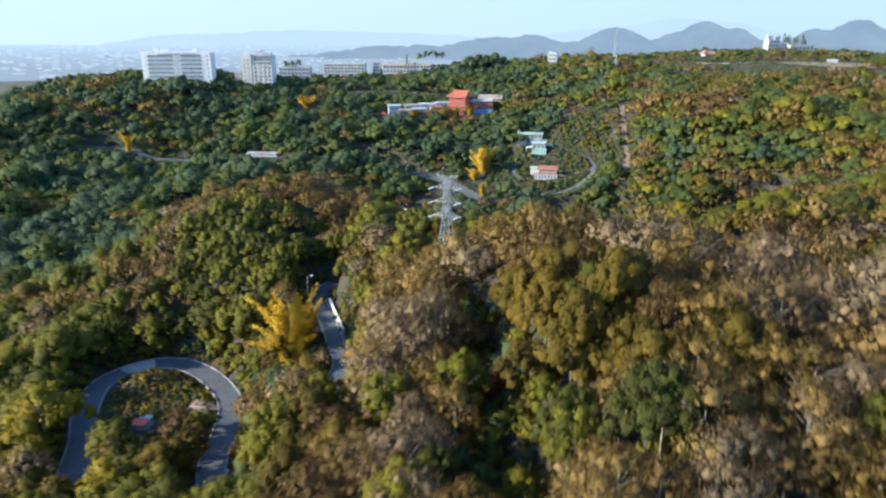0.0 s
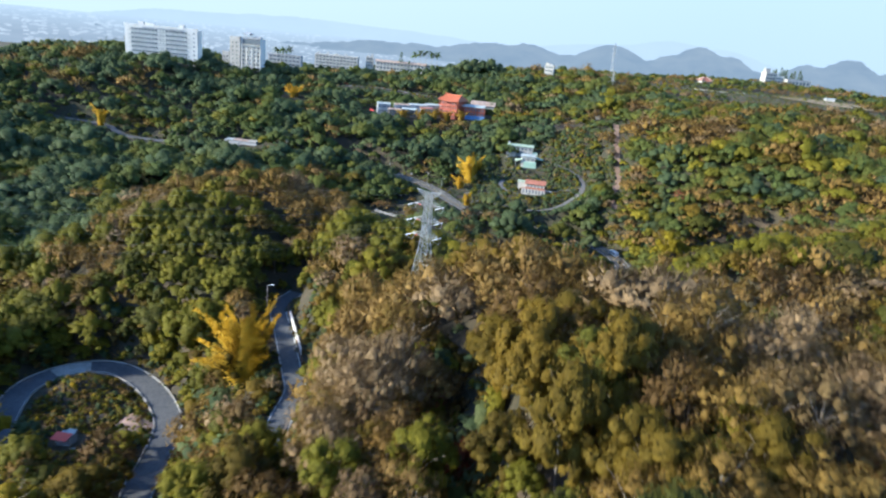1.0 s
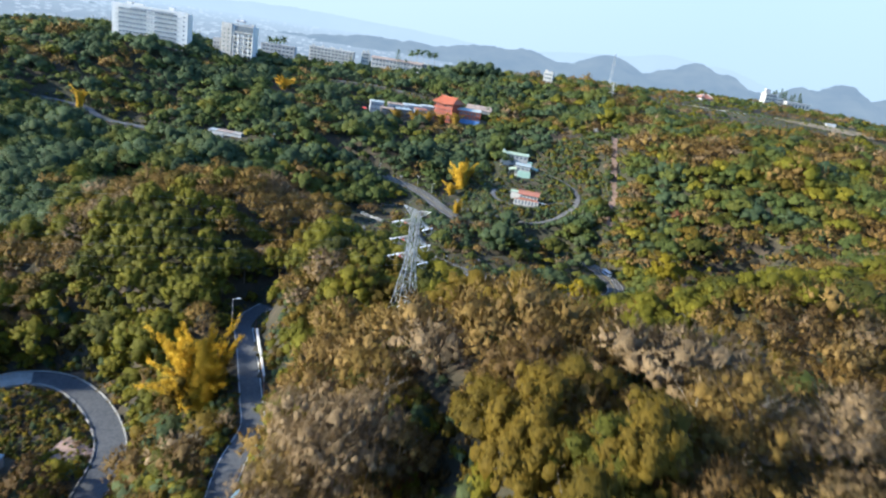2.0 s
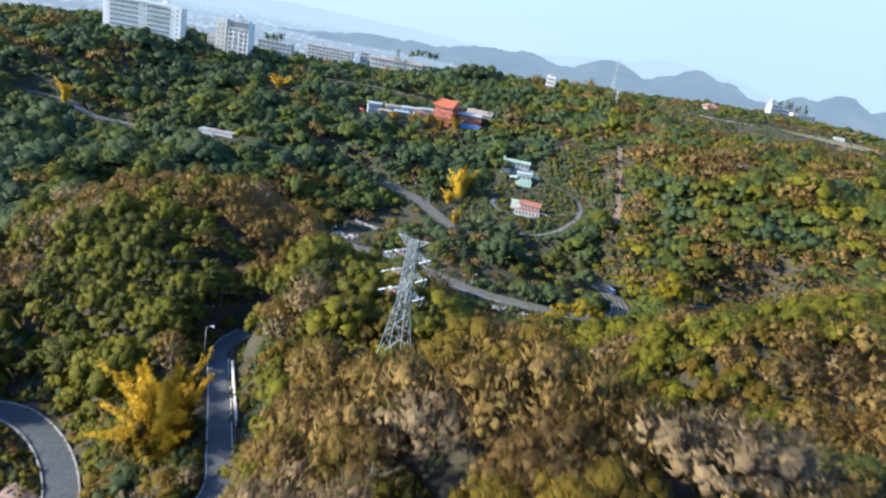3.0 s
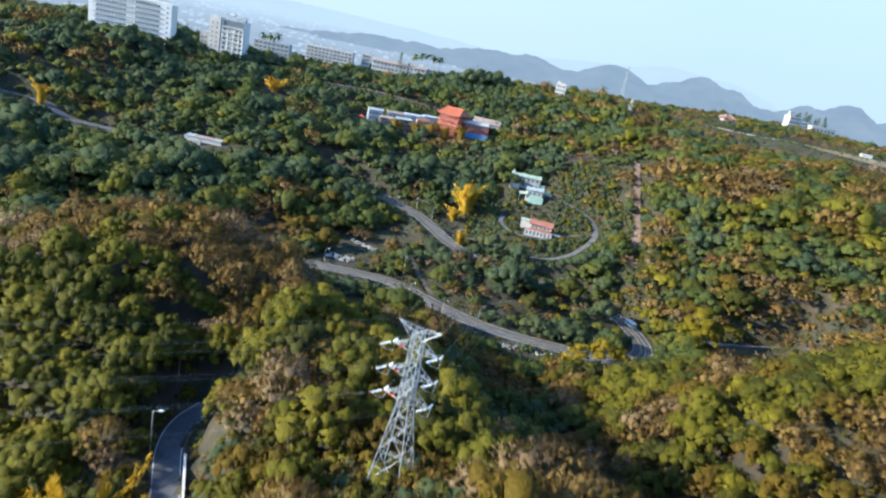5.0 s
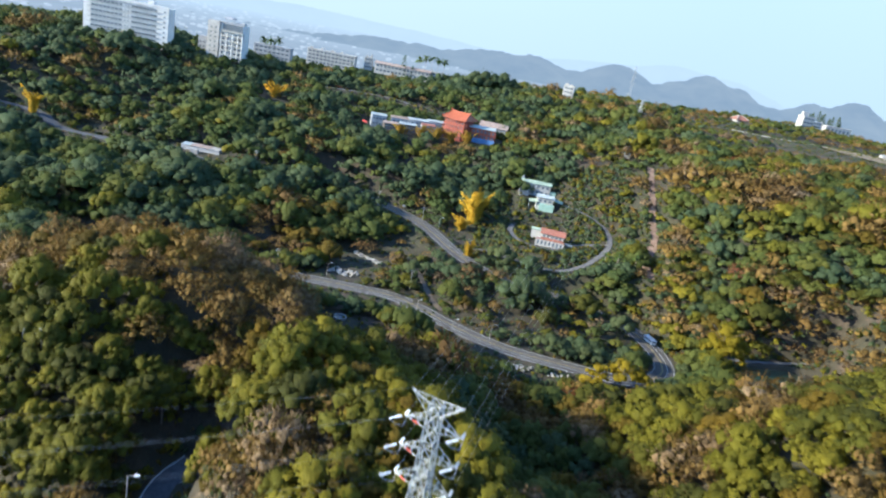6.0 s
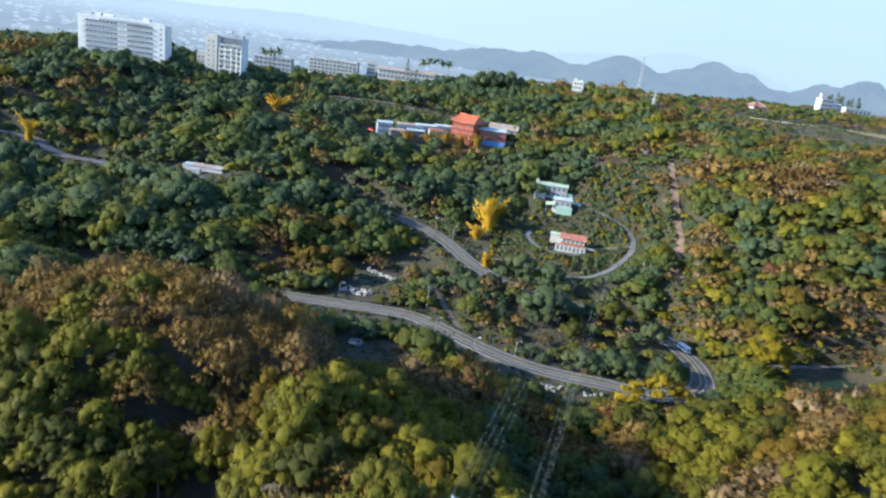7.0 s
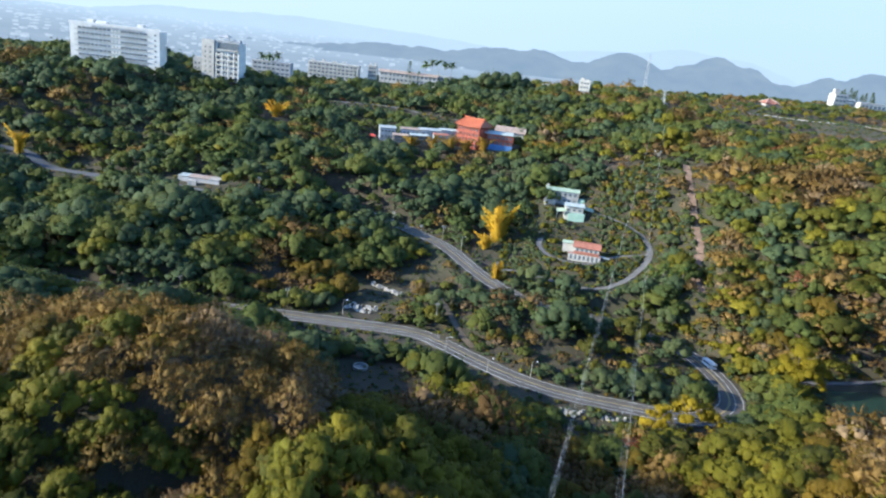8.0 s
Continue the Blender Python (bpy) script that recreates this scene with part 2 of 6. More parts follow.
def array_mesh(name, verts, faces, material, tone=None, smooth=False, normals=None):
    """A mesh from arrays; faces all have the same number of corners."""
    verts, faces = np.asarray(verts, np.float32), np.asarray(faces, np.int32)
    me = bpy.data.meshes.new(name)
    k = faces.shape[1]
    me.vertices.add(len(verts))
    me.vertices.foreach_set("co", verts.ravel())
    me.loops.add(faces.size)
    me.loops.foreach_set("vertex_index", faces.ravel())
    me.polygons.add(len(faces))
    me.polygons.foreach_set("loop_start", np.arange(0, faces.size, k, dtype=np.int32))
    me.polygons.foreach_set("loop_total", np.full(len(faces), k, np.int32))
    if tone is not None:
        me.attributes.new("tone", "FLOAT", "POINT").data.foreach_set("value", np.asarray(tone, np.float32))
    me.update(calc_edges=True)
    me.validate()
    if smooth:
        me.polygons.foreach_set("use_smooth", np.ones(len(faces), bool))
    if normals is not None:
        me.normals_split_custom_set_from_vertices(np.asarray(normals, np.float32))
    me.materials.append(material)
    return me


# ---------------------------------------------------------------- the lie of the land
NEAR_HILLS = [
    (-36, 268, 26, -9.0), (56, 192, 17, -8.0), (39, 127, 12, -5.0), (7, 100, 5, -7.0), (8, 86, 5, -9.0), (9, 70, 5, -9.0), (7, 57, 5, -7.0),
    (15, 75, 60, 27.0), (-20, 140, 45, -3.1), (0, 190, 50, 2.8), (-60, 230, 45, 44.3), (90, 190, 45, -4.6),
    (60, 120, 50, 3.4), (40, 250, 50, -24.0), (-80, 150, 45, -11.4), (-180, 280, 90, -15.7), (99, 212, 28, 18.1),
    (101, 157, 80, 19.9), (-90, 159, 28, 10.4), (0, -60, 80, 18.8), (10, 127, 28, 18.0), (-50, 121, 55, -17.3),
    (-76, 199, 28, -7.8), (0, 185, 28, 15.8), (150, -60, 80, 13.6), (-200, 250, 28, 6.8), (91, 169, 38, -17.4),
    (20, 200, 28, -8.8), (38, 226, 20, -6.0), (-37, 207, 11, -10.0), (46, 142, 18, -9.0),
]
FAR_HILLS = [
    (-20, 340, 60, -11.0), (70, 330, 50, -13.7), (150, 330, 55, -10.7), (170, 430, 60, 16.6), (75, 420, 50, -7.7),
    (0, 440, 60, -20.0), (-110, 420, 80, -0.7), (10, 540, 70, -12.6), (120, 560, 80, -8.4), (-130, 560, 80, -12.5),
    (-230, 580, 90, 15.9), (121, 332, 38, -14.3), (-201, 472, 55, -14.8), (-67, 360, 38, -10.6), (101, 428, 28, -12.6),
    (280, 420, 55, 6.4), (-26, 465, 28, 5.6),
    (-90, 735, 75, -7.0),
]


def bare_land(x, y):
    z = 22 + 50 / (1 + np.exp(-(y - 470) / 70.0)) + 0.06 * np.clip(x, -200, 300)
    for a, b, r, h in NEAR_HILLS + FAR_HILLS:
        z = z + h * np.exp(-((x - a) ** 2 + (y - b) ** 2) / (2 * r * r))
    back = 1 / (1 + np.exp(-(y - 960) / 55.0))          # behind the ridge the land falls to the plain
    side = 1 / (1 + np.exp(-(np.abs(x) - 900) / 120.0))
    return z * (1 - back) * (1 - side) - 30 * np.maximum(back, side)


# roads: middle line as x, y, z; then half the width
ROAD_LINES = {
    "main": ([(-150, 366, 2.0), (-93, 361, 0.6), (-46, 359.5, 0.2), (-11, 357, 0), (1, 350.5, 0), (13, 340, 0), (24, 331, 0), (36, 324, 0), (48, 320, 0),
              (60, 317.5, 0), (71, 315, 0), (82, 314, 0), (92, 317.5, 0), (99.5, 326, 0), (102.2, 337, 0), (101.2, 349, 0.3), (97, 361, 1.0), (87, 370.5, 2.0),
              (70, 378, 4.0), (46, 379, 6.2), (31, 387, 7.8), (18, 403, 9.2), (2, 433, 11.3), (-12, 447, 12.5), (-25, 457, 13.6), (-60, 478, 17)], 4.5),
    "loop": ([(-24, 110, 16), (-31, 111.5, 13.5), (-38.5, 113, 12), (-45.2, 115.6, 11.3), (-49.4, 121.2, 11), (-51.6, 130, 11), (-52.2, 139, 11), (-55, 153, 11), (-65, 167, 11), (-77, 175, 11), (-87, 173, 11),
              (-93, 163, 11), (-91, 150, 10.5), (-85, 136, 10), (-80, 118, 9)], 2.9),
    "near": ([(-20, 108, 30), (-22.5, 117, 30), (-23.5, 127, 30), (-23, 138, 30), (-25.5, 147, 29.6), (-29.5, 160, 29.2), (-33, 171, 28.8), (-36, 180, 28.6), (-36.5, 188, 28.6), (-34, 194, 29)], 2.3),
    "track": ([(24, 412, 9.2), (35, 415, 9.3), (46, 409, 9.3), (57, 400, 9.8), (69, 398, 11), (80, 404, 13.2), (90, 415, 16.3), (97, 426, 20), (98, 438, 24), (92, 450, 27), (84, 459, 28.5), (76, 466, 28.8)], 1.35),
    "drive": ([(97, 427, 20.2), (86, 428.5, 17.8), (78, 426.5, 16.2), (66, 420, 14.4), (52, 425, 14.4), (47, 438, 15.6), (49, 448, 16.8)], 1.3),
    "far": ([(-260, 482, 27), (-223, 476, 25.2), (-213, 470, 23), (-200, 465, 20.5), (-173, 461, 20.5), (-141, 455, 21.5), (-107, 446, 21.5), (-85, 452, 22)], 3.2),
    "terrace": ([(-90, 622, 54.5), (-65, 624, 55.1), (-40, 622, 55.2), (-15, 614, 53.7), (15, 608, 52)], 2.2),
    "ridge": ([(225, 640, 79.5), (254, 616, 80), (280, 606, 81), (303, 598, 81.5), (340, 580, 81)], 4.0),
    "dirt": ([(129, 490, 55.5), (123, 460, 46.5), (119, 435, 35), (116, 417, 28.7), (109, 399, 22), (108, 386, 18)], 1.1),
    "ramp": ([(-1, 394, 3.4), (0.5, 388.5, 3.0), (3.2, 379, 2.3), (6.5, 366, 1.5), (10, 356, 0.45), (13.2, 349.5, -0.05)], 1.2),
    "creek": ([(121, 335, 5), (128, 336.5, 5.8), (140, 338, 6.2), (150, 340, 6.5), (161, 342, 7.2), (172, 343, 9)], 1.0),
}


def smooth_line(pts, step):
    """Points along a Catmull-Rom line through pts, about step metres apart."""
    P = [Vector(p) for p in pts]
    P = [2 * P[0] - P[1]] + P + [2 * P[-1] - P[-2]]
    out = []
    for a, b, c, d in zip(P, P[1:], P[2:], P[3:]):
        n = max(2, int((c - b).length / step))
        for k in range(n):
            t = k / n
            out.append(0.5 * ((2 * b) + (c - a) * t + (2 * a - 5 * b + 4 * c - d) * t * t + (3 * b - a - 3 * c + d) * t ** 3))
    out.append(P[-2])
    return out


ROADS = {k: (smooth_line(p, 2.0), w) for k, (p, w) in ROAD_LINES.items()}
ROAD_SAMPLES = np.array([(p.x, p.y, p.z, w) for line, w in ROADS.values() for p in line])

# level pads under buildings and yards: x, y, radius, z
PADS = [(65, 425, 13, 14.6), (62, 481, 11, 29.3), (66, 464, 10, 24.6), (0, 562, 16, 41), (-28, 562, 16, 40), (32, 562, 16, 42), (-126, 463, 12, 22.8),
        (-30, 374, 9, 0.4), (-22, 392, 10, 2.0), (-20, 311, 12, 3.0), (-72, 145, 14, 10.0), (-227, 596, 34, 62), (-166, 628, 16, 60.5), (290, 604, 25, 80.5), (378, 772, 30, 88),
        (50, 309, 9, -2.2), (146, 322, 21, 5.4)]


def land(x, y):
    """Height of the ground: the hills, levelled under the pads and cut or banked to the roads."""
    x, y = np.asarray(x, float), np.asarray(y, float)
    shape = x.shape
    x, y = x.ravel(), y.ravel()
    z = bare_land(x, y)
    for a, b, r, h in PADS:
        d = np.hypot(x - a, y - b)
        w = 1 / (1 + np.exp((d - r * 1.15) / (0.16 * r)))
        z = z * (1 - w) + h * w
    close = (x > -330) & (x < 380) & (y > 60) & (y < 680)
    idx = np.nonzero(close)[0]
    for i in range(0, len(idx), 4000):
        j = idx[i:i + 4000]
        d2 = (x[j, None] - ROAD_SAMPLES[None, :, 0]) ** 2 + (y[j, None] - ROAD_SAMPLES[None, :, 1]) ** 2
        k = d2.argmin(1)
        d, rz, hw = np.sqrt(d2[np.arange(len(j)), k]), ROAD_SAMPLES[k, 2], ROAD_SAMPLES[k, 3]
        w = np.clip(1 - (d - hw - 1.0) / np.where(hw > 4, 13.0, np.where(np.abs(hw - 2.9) < 0.01, 11.0, 6.0)), 0, 1)
        w = w * w * (3 - 2 * w)
        z[j] = z[j] * (1 - w) + (rz - 0.30) * w
    return z.reshape(shape)


def land_at(x, y):
    return float(land(np.array([x]), np.array([y]))[0])


def build_ground():
    fine_x, fine_y = np.arange(-340, 421, 4.0), np.arange(-40, 841, 4.0)
    out = np.array([440, 480, 550, 650, 800, 1000, 1400, 2000, 2800, 3800, 4800.0])
    xs = np.concatenate([-out[::-1] + 80, fine_x, out])
    ys = np.concatenate([np.array([-4000, -2000, -1000, -500, -250, -120]), fine_y, np.array([860, 890, 930, 980, 1040, 1120, 1250, 1500, 2000, 3000, 4800.0])])
    X, Y = np.meshgrid(xs, ys)
    Z = land(X, Y)
    bump = 0.5 * np.sin(X * 0.31 + 2 * np.sin(Y * 0.17)) * np.cos(Y * 0.27 + np.sin(X * 0.13))
    dist = np.full(X.shape, 99.0)
    for px, py, _, w in ROAD_SAMPLES[::2]:
        dist = np.minimum(dist, np.hypot(X - px, Y - py) - w)
    Z = Z + bump * np.clip((dist - 2) / 10, 0, 1)
    nx = len(xs)
    i = np.arange((len(ys) - 1) * nx).reshape(len(ys) - 1, nx)[:, :-1].ravel()
    F = np.stack([i, i + 1, i + nx + 1, i + nx], 1)
    me = array_mesh("ground", np.stack([X.ravel(), Y.ravel(), Z.ravel()], 1), F, ground_material(), smooth=True)
    tagged(new("ground", me), "hilly ground with dry grass, brown soil and low brush", "ground", kind="structure")


build_ground()


def ribbon(line, offset, half, lift, depth=0.0):
    """A strip along a line, shifted to its side; with depth it is a slab."""
    s, n = Shape(), len(line)
    rows = []
    for k, p in enumerate(line):
        d = (line[min(k + 1, n - 1)] - line[max(k - 1, 0)])
        side = Vector((d.y, -d.x, 0)).normalized()
        a, b = p + side * (offset - half) + Vector((0, 0, lift)), p + side * (offset + half) + Vector((0, 0, lift))
        rows.append((a, b))
    for (a, b), (c, d) in zip(rows, rows[1:]):
        if depth:
            low = Vector((0, 0, -depth))
            s.add([a, b, d, c, a + low, b + low, d + low, c + low], [(0, 1, 2, 3), (0, 4, 5, 1), (3, 2, 6, 7), (0, 3, 7, 4), (1, 5, 6, 2)])
        else:
            s.add([a, b, d, c], [(0, 1, 2, 3)])
    return s


def road(name, key, material, label, depth=0.9):
    line, w = ROADS[key]
    ob = part(name, ribbon(line, 0, w, 0.03, depth), material)
    return tagged(ob, label, "road", kind="structure"), line, w


def build_roads():
    main, line, w = road("road", "main", ASPHALT, "grey two-lane asphalt mountain road with painted lines")
    for side in (-1, 1):
        part("edge_line", ribbon(line, side * (w - 0.75), 0.09, 0.045), ROAD_PAINT, main, "worn white edge line")
    part("lane_line", ribbon(line, 1.25, 0.09, 0.045), ROAD_PAINT, main, "white lane line")
    part("centre_line", ribbon(line, -0.55, 0.09, 0.045), YELLOW_PAINT, main, "faded yellow centre line")
    part("centre_line", ribbon(line, -0.85, 0.09, 0.045), YELLOW_PAINT, main, "faded yellow centre line")
    loop, line, w = road("road", "loop", OLD_ASPHALT, "narrow asphalt lane bending round a garden plot")
    part("kerb", ribbon(line, w + 0.10, 0.14, 0.30, 0.7), CONCRETE, loop, "pale concrete kerb")
    part("kerb", ribbon(line, -w - 0.10, 0.12, 0.25, 0.6), CONCRETE, loop, "pale concrete kerb")
    nose = [p for p in line if p.y < 124.5 and -56 < p.x < -36]
    part("painted_kerb", ribbon(nose, w + 0.42, 0.2, 0.42, 0.8), PALE_WALL, loop, "white painted kerb on the inside of the hairpin")
    part("pale_patch", ribbon([p for p in line if -91 < p.x < -82 and p.y > 168], 0, w - 0.15, 0.045), CONCRETE, loop, "paler stretch of the lane")
    near, line, w = road("road", "near", OLD_ASPHALT, "narrow dark asphalt lane between trees")
    for side in (-1, 1):
        part("edge_line", ribbon(line, side * (w - 0.2), 0.09, 0.045), ROAD_PAINT, near, "white edge line")
    road("road", "track", TRACK, "grey concrete farm track curving round the houses")
    road("road", "drive", TRACK, "pale gravel drive in front of the red-roofed house")
    road("road", "far", OLD_ASPHALT, "grey road cut into the wooded slope")
    road("road", "terrace", TRACK, "narrow terrace road above the temple")
    ridge, line, w = road("road", "ridge", CONCRETE, "pale road along the open ridge")
    road("road", "ramp", BROWN_SOIL, "bare dirt ramp running down to the main road")
    line, w = ROADS["dirt"]
    s = Shape()
    half = [1.3 + 1.5 * abs(noise.noise(Vector((k * 0.31, 2.2, 0)))) + 0.8 * noise.noise(Vector((k * 0.9, 7.2, 0))) for k in range(len(line))]
    for k, (p, q) in enumerate(zip(line, line[1:])):
        d = (q - p).normalized()
        side = Vector((d.y, -d.x, 0)).normalized()
        up, low = Vector((0, 0, 0.06)), Vector((0, 0, -0.9))
        a, b, c, e = p - side * half[k] + up, p + side * half[k] * 1.4 + up, q + side * half[k + 1] * 1.4 + up, q - side * half[k + 1] + up
        s.add([a, b, c, e, a + low, b + low, c + low, e + low], [(0, 1, 2, 3), (0, 4, 5, 1), (3, 2, 6, 7), (0, 3, 7, 4), (1, 5, 6, 2)])
    tagged(part("road", s, DIRT), "bare eroded dirt path on the slope", "path", kind="structure")
    road("road", "creek", TRACK, "pale footpath beside a dark pond")


build_roads()


# ---------------------------------------------------------------- trees
def leaf_quads(rng, pos, axis, normal, length, width, out=None):
    """Small leaf or twig blades: quads at pos, long along axis, facing normal."""
    axis = axis / np.linalg.norm(axis, axis=1, keepdims=True)
    side = np.cross(axis, normal)
    side /= np.linalg.norm(side, axis=1, keepdims=True) + 1e-9
    a, b = axis * (length[:, None] / 2), side * (width[:, None] / 2)
    V = np.stack([pos - a * 0.9 - b, pos - a * 0.5 + b, pos + a * 1.2], 1)
    up = np.cross(V[:, 1] - V[:, 0], V[:, 2] - V[:, 0])
    up /= np.linalg.norm(up, axis=1, keepdims=True) + 1e-9
    out = normal if out is None else out
    wrong = (up * out).sum(1) < 0
    V[wrong] = V[wrong][:, ::-1]
    up[wrong] *= -1
    n = up * 0.18 + out / (np.linalg.norm(out, axis=1, keepdims=True) + 1e-9) + np.array([0, 0, 0.15])
    n /= np.linalg.norm(n, axis=1, keepdims=True)
    return V.reshape(-1, 3), np.arange(len(V) * 3).reshape(-1, 3), np.repeat(n, 3, 0)


def crown_lobes(rng, radius, low, high, count):
    """Centres and radii of the uneven masses of a crown."""
    wide, tilt = rng.uniform(0.8, 1.2), rng.uniform(-0.25, 0.25, 2)
    L = [(0, 0, high - radius * 0.45, radius * (0.5 if count < 14 else 0.34))]
    big = min(1.0, (14 / (count + 5)) ** 0.45)          # many masses are small ones
    for k in range(count + 5):
        a = 2.4 * k + rng.uniform(-0.5, 0.5)
        d = radius * math.sqrt((k + 0.6) / (count + 5)) * rng.uniform(0.62, 0.9)
        r = radius * rng.uniform(0.20, 0.40) * big
        z = low + (high - low - r) * (1 - 0.75 * (d / radius) ** 2) * rng.uniform(0.5 if count > 14 else 0.72, 1.0)
        L.append((d * math.cos(a) * wide + tilt[0] * z, d * math.sin(a) / wide + tilt[1] * z, z, r))
    return np.array(L)


def domes(rng, c, axis, r, sides):
    """Small rounded leaf masses: an uneven cap of two rings at each c, opening away from axis."""
    n = len(c)
    axis = axis / np.linalg.norm(axis, axis=1, keepdims=True)
    u = np.cross(axis, rng.normal(size=(n, 3)))
    u /= np.linalg.norm(u, axis=1, keepdims=True) + 1e-9
    w = np.cross(axis, u)
    P, R = [axis * rng.uniform(0.8, 1.1, (n, 1))], [axis]
    for polar, shift in ((52, 0.0), (112, 0.5)):
        for k in range(sides):
            a = 2 * math.pi * (k + shift) / sides + rng.uniform(-0.25, 0.25, (n, 1))
            q = math.sin(radians(polar)) * (np.cos(a) * u + np.sin(a) * w) + math.cos(radians(polar)) * axis
            P.append(q * rng.uniform(0.74, 1.22, (n, 1)))
            R.append(q)
    V = c[:, None] + np.stack(P, 1) * r[:, None, None]
    N = np.stack(R, 1) * 0.8 + axis[:, None] * 0.35 + np.array([0, 0, 0.1])
    F = []
    for k in range(sides):
        j = (k + 1) % sides
        F += [(0, 1 + k, 1 + j), (1 + k, 1 + sides + k, 1 + j), (1 + j, 1 + sides + k, 1 + sides + j)]
    m = 1 + 2 * sides
    F = (np.array(F)[None] + (np.arange(n) * m)[:, None, None]).reshape(-1, 3)
    N = N.reshape(-1, 3)
    return V.reshape(-1, 3), F, N / np.linalg.norm(N, axis=1, keepdims=True)


def crown(seed, blades, size, sides, radius=3.3, low=2.2, high=7.0, lobes=8, kind="leaf"):
    """Rounded masses of a crown under a coat of loose blades; kind: leaf or mixed (brushy, half bare)."""
    rng = np.random.RandomState(seed)
    L = crown_lobes(rng, radius, low, high, lobes)
    middle = np.array([0, 0, low + (high - low) * 0.3])
    ax = L[:, :3] - middle
    ax = ax / (np.linalg.norm(ax, axis=1, keepdims=True) + 1e-6) + np.array([0, 0, 0.35])
    V1, F1, N1 = domes(rng, L[:, :3], ax, L[:, 3] * (0.88 if kind == "leaf" else 0.48), sides if kind == "leaf" else 3)
    m = blades * 4
    pick = rng.choice(len(L), m, p=L[:, 3] ** 2 / (L[:, 3] ** 2).sum())
    d = rng.normal(size=(m, 3))
    d /= np.linalg.norm(d, axis=1, keepdims=True)
    d[:, 2] = np.where(d[:, 2] < -0.35, -d[:, 2], d[:, 2])
    bunch = (1.02 if kind == "leaf" else 0.92) + 0.10 * np.sin(d[:, 0] * 7 + pick * 2) * np.sin(d[:, 1] * 8 + pick) + 0.11 * rng.normal(size=m)
    pos = L[pick, :3] + d * (L[pick, 3] * bunch)[:, None]
    inside = np.zeros(m, bool)
    for k, (x, y, z, r) in enumerate(L):
        inside |= (np.linalg.norm(pos - (x, y, z), axis=1) < r * 0.85) & (pick != k)
    keep = np.nonzero(~inside)[0][:blades]
    pos, d = pos[keep], d[keep]
    k = len(pos)
    whole = pos - middle
    d = d * 0.75 + whole / (np.linalg.norm(whole, axis=1, keepdims=True) + 1e-6) * 0.5
    if kind == "leaf":
        normal = d + 0.5 * rng.normal(size=(k, 3))
        axis = np.cross(normal, rng.normal(size=(k, 3)))
        length, width = size * rng.uniform(0.7, 1.3, k), size * rng.uniform(0.65, 1.1, k)
    else:
        normal, axis = d + 0.8 * rng.normal(size=(k, 3)), d + np.array([0, 0, 0.5]) + 0.7 * rng.normal(size=(k, 3))
        length, width = size * rng.uniform(1.0, 2.2, k), size * rng.uniform(0.28, 0.6, k)
    V2, F2, N2 = leaf_quads(rng, pos, axis, normal, length, width, d)
    return np.concatenate([V1, V2]), np.concatenate([F1, F2 + len(V1)]), np.concatenate([N1, N2])


def bamboo(seed, n, stems=22, high=13.0, spread=5.0, size=0.5):
    """Feathery plumes on arching stems."""
    rng = np.random.RandomState(seed)
    P, A = [], []
    per = n // stems
    for k in range(stems):
        w = rng.uniform(0, 2 * math.pi)
        lean, h = spread * rng.uniform(0.1, 0.95), high * rng.uniform(0.5, 1.0)
        dr = np.array([math.cos(w), math.sin(w), 0])
        t = rng.uniform(0.12, 1.0, per)
        root = rng.normal(size=3) * spread * 0.09 * np.array([1, 1, 0])
        c = root[None] + dr[None] * (0.3 + lean * t ** 1.8)[:, None] + np.array([0, 0, 1.0])[None] * (h * (t - 0.12 * t ** 3))[:, None]
        tangent = dr[None] * (lean * 1.7 * t ** 0.7)[:, None] + np.array([0, 0, h])[None] * (1 - 0.36 * t ** 2)[:, None]
        tangent /= np.linalg.norm(tangent, axis=1, keepdims=True)
        fat = (0.75 * (1.15 - t) + 0.15) * max(1.0, high / 16)
        P.append(c + rng.normal(size=(per, 3)) * fat[:, None] * 0.8)
        A.append(tangent + 0.5 * rng.normal(size=(per, 3)))
    P, A = np.concatenate(P), np.concatenate(A)
    k = len(P)
    return leaf_quads(rng, P, A, rng.normal(size=(k, 3)), size * rng.uniform(1.0, 2.2, k), size * rng.uniform(0.25, 0.5, k), P * np.array([1, 1, 0.15]) + 0.01)


def trunk_shape(seed, high, r=0.16, limbs=5, spread=2.0, lean=0.3):
    rng = random.Random(seed)
    s = Shape()
    mid = Vector((rng.uniform(-lean, lean), rng.uniform(-lean, lean), high * 0.45))
    top = mid + Vector((rng.uniform(-lean, lean), rng.uniform(-lean, lean), high * 0.4))
    s.tube((0, 0, -1.2), mid, r, r * 0.75).tube(mid, top, r * 0.75, r * 0.25)
    for k in range(limbs):
        a = 2 * math.pi * (k + rng.uniform(-0.3, 0.3)) / limbs
        o = mid.lerp(top, rng.uniform(0, 0.6))
        e = o + Vector((math.cos(a) * spread, math.sin(a) * spread, high * rng.uniform(0.15, 0.35)))
        s.tube(o, e, r * 0.30, r * 0.08, 5)
        f = e + Vector((math.cos(a + 0.6) * spread * 0.5, math.sin(a + 0.6) * spread * 0.5, high * 0.1))
        s.tube(o.lerp(e, 0.6), f, r * 0.16, r * 0.05, 4)
    return s


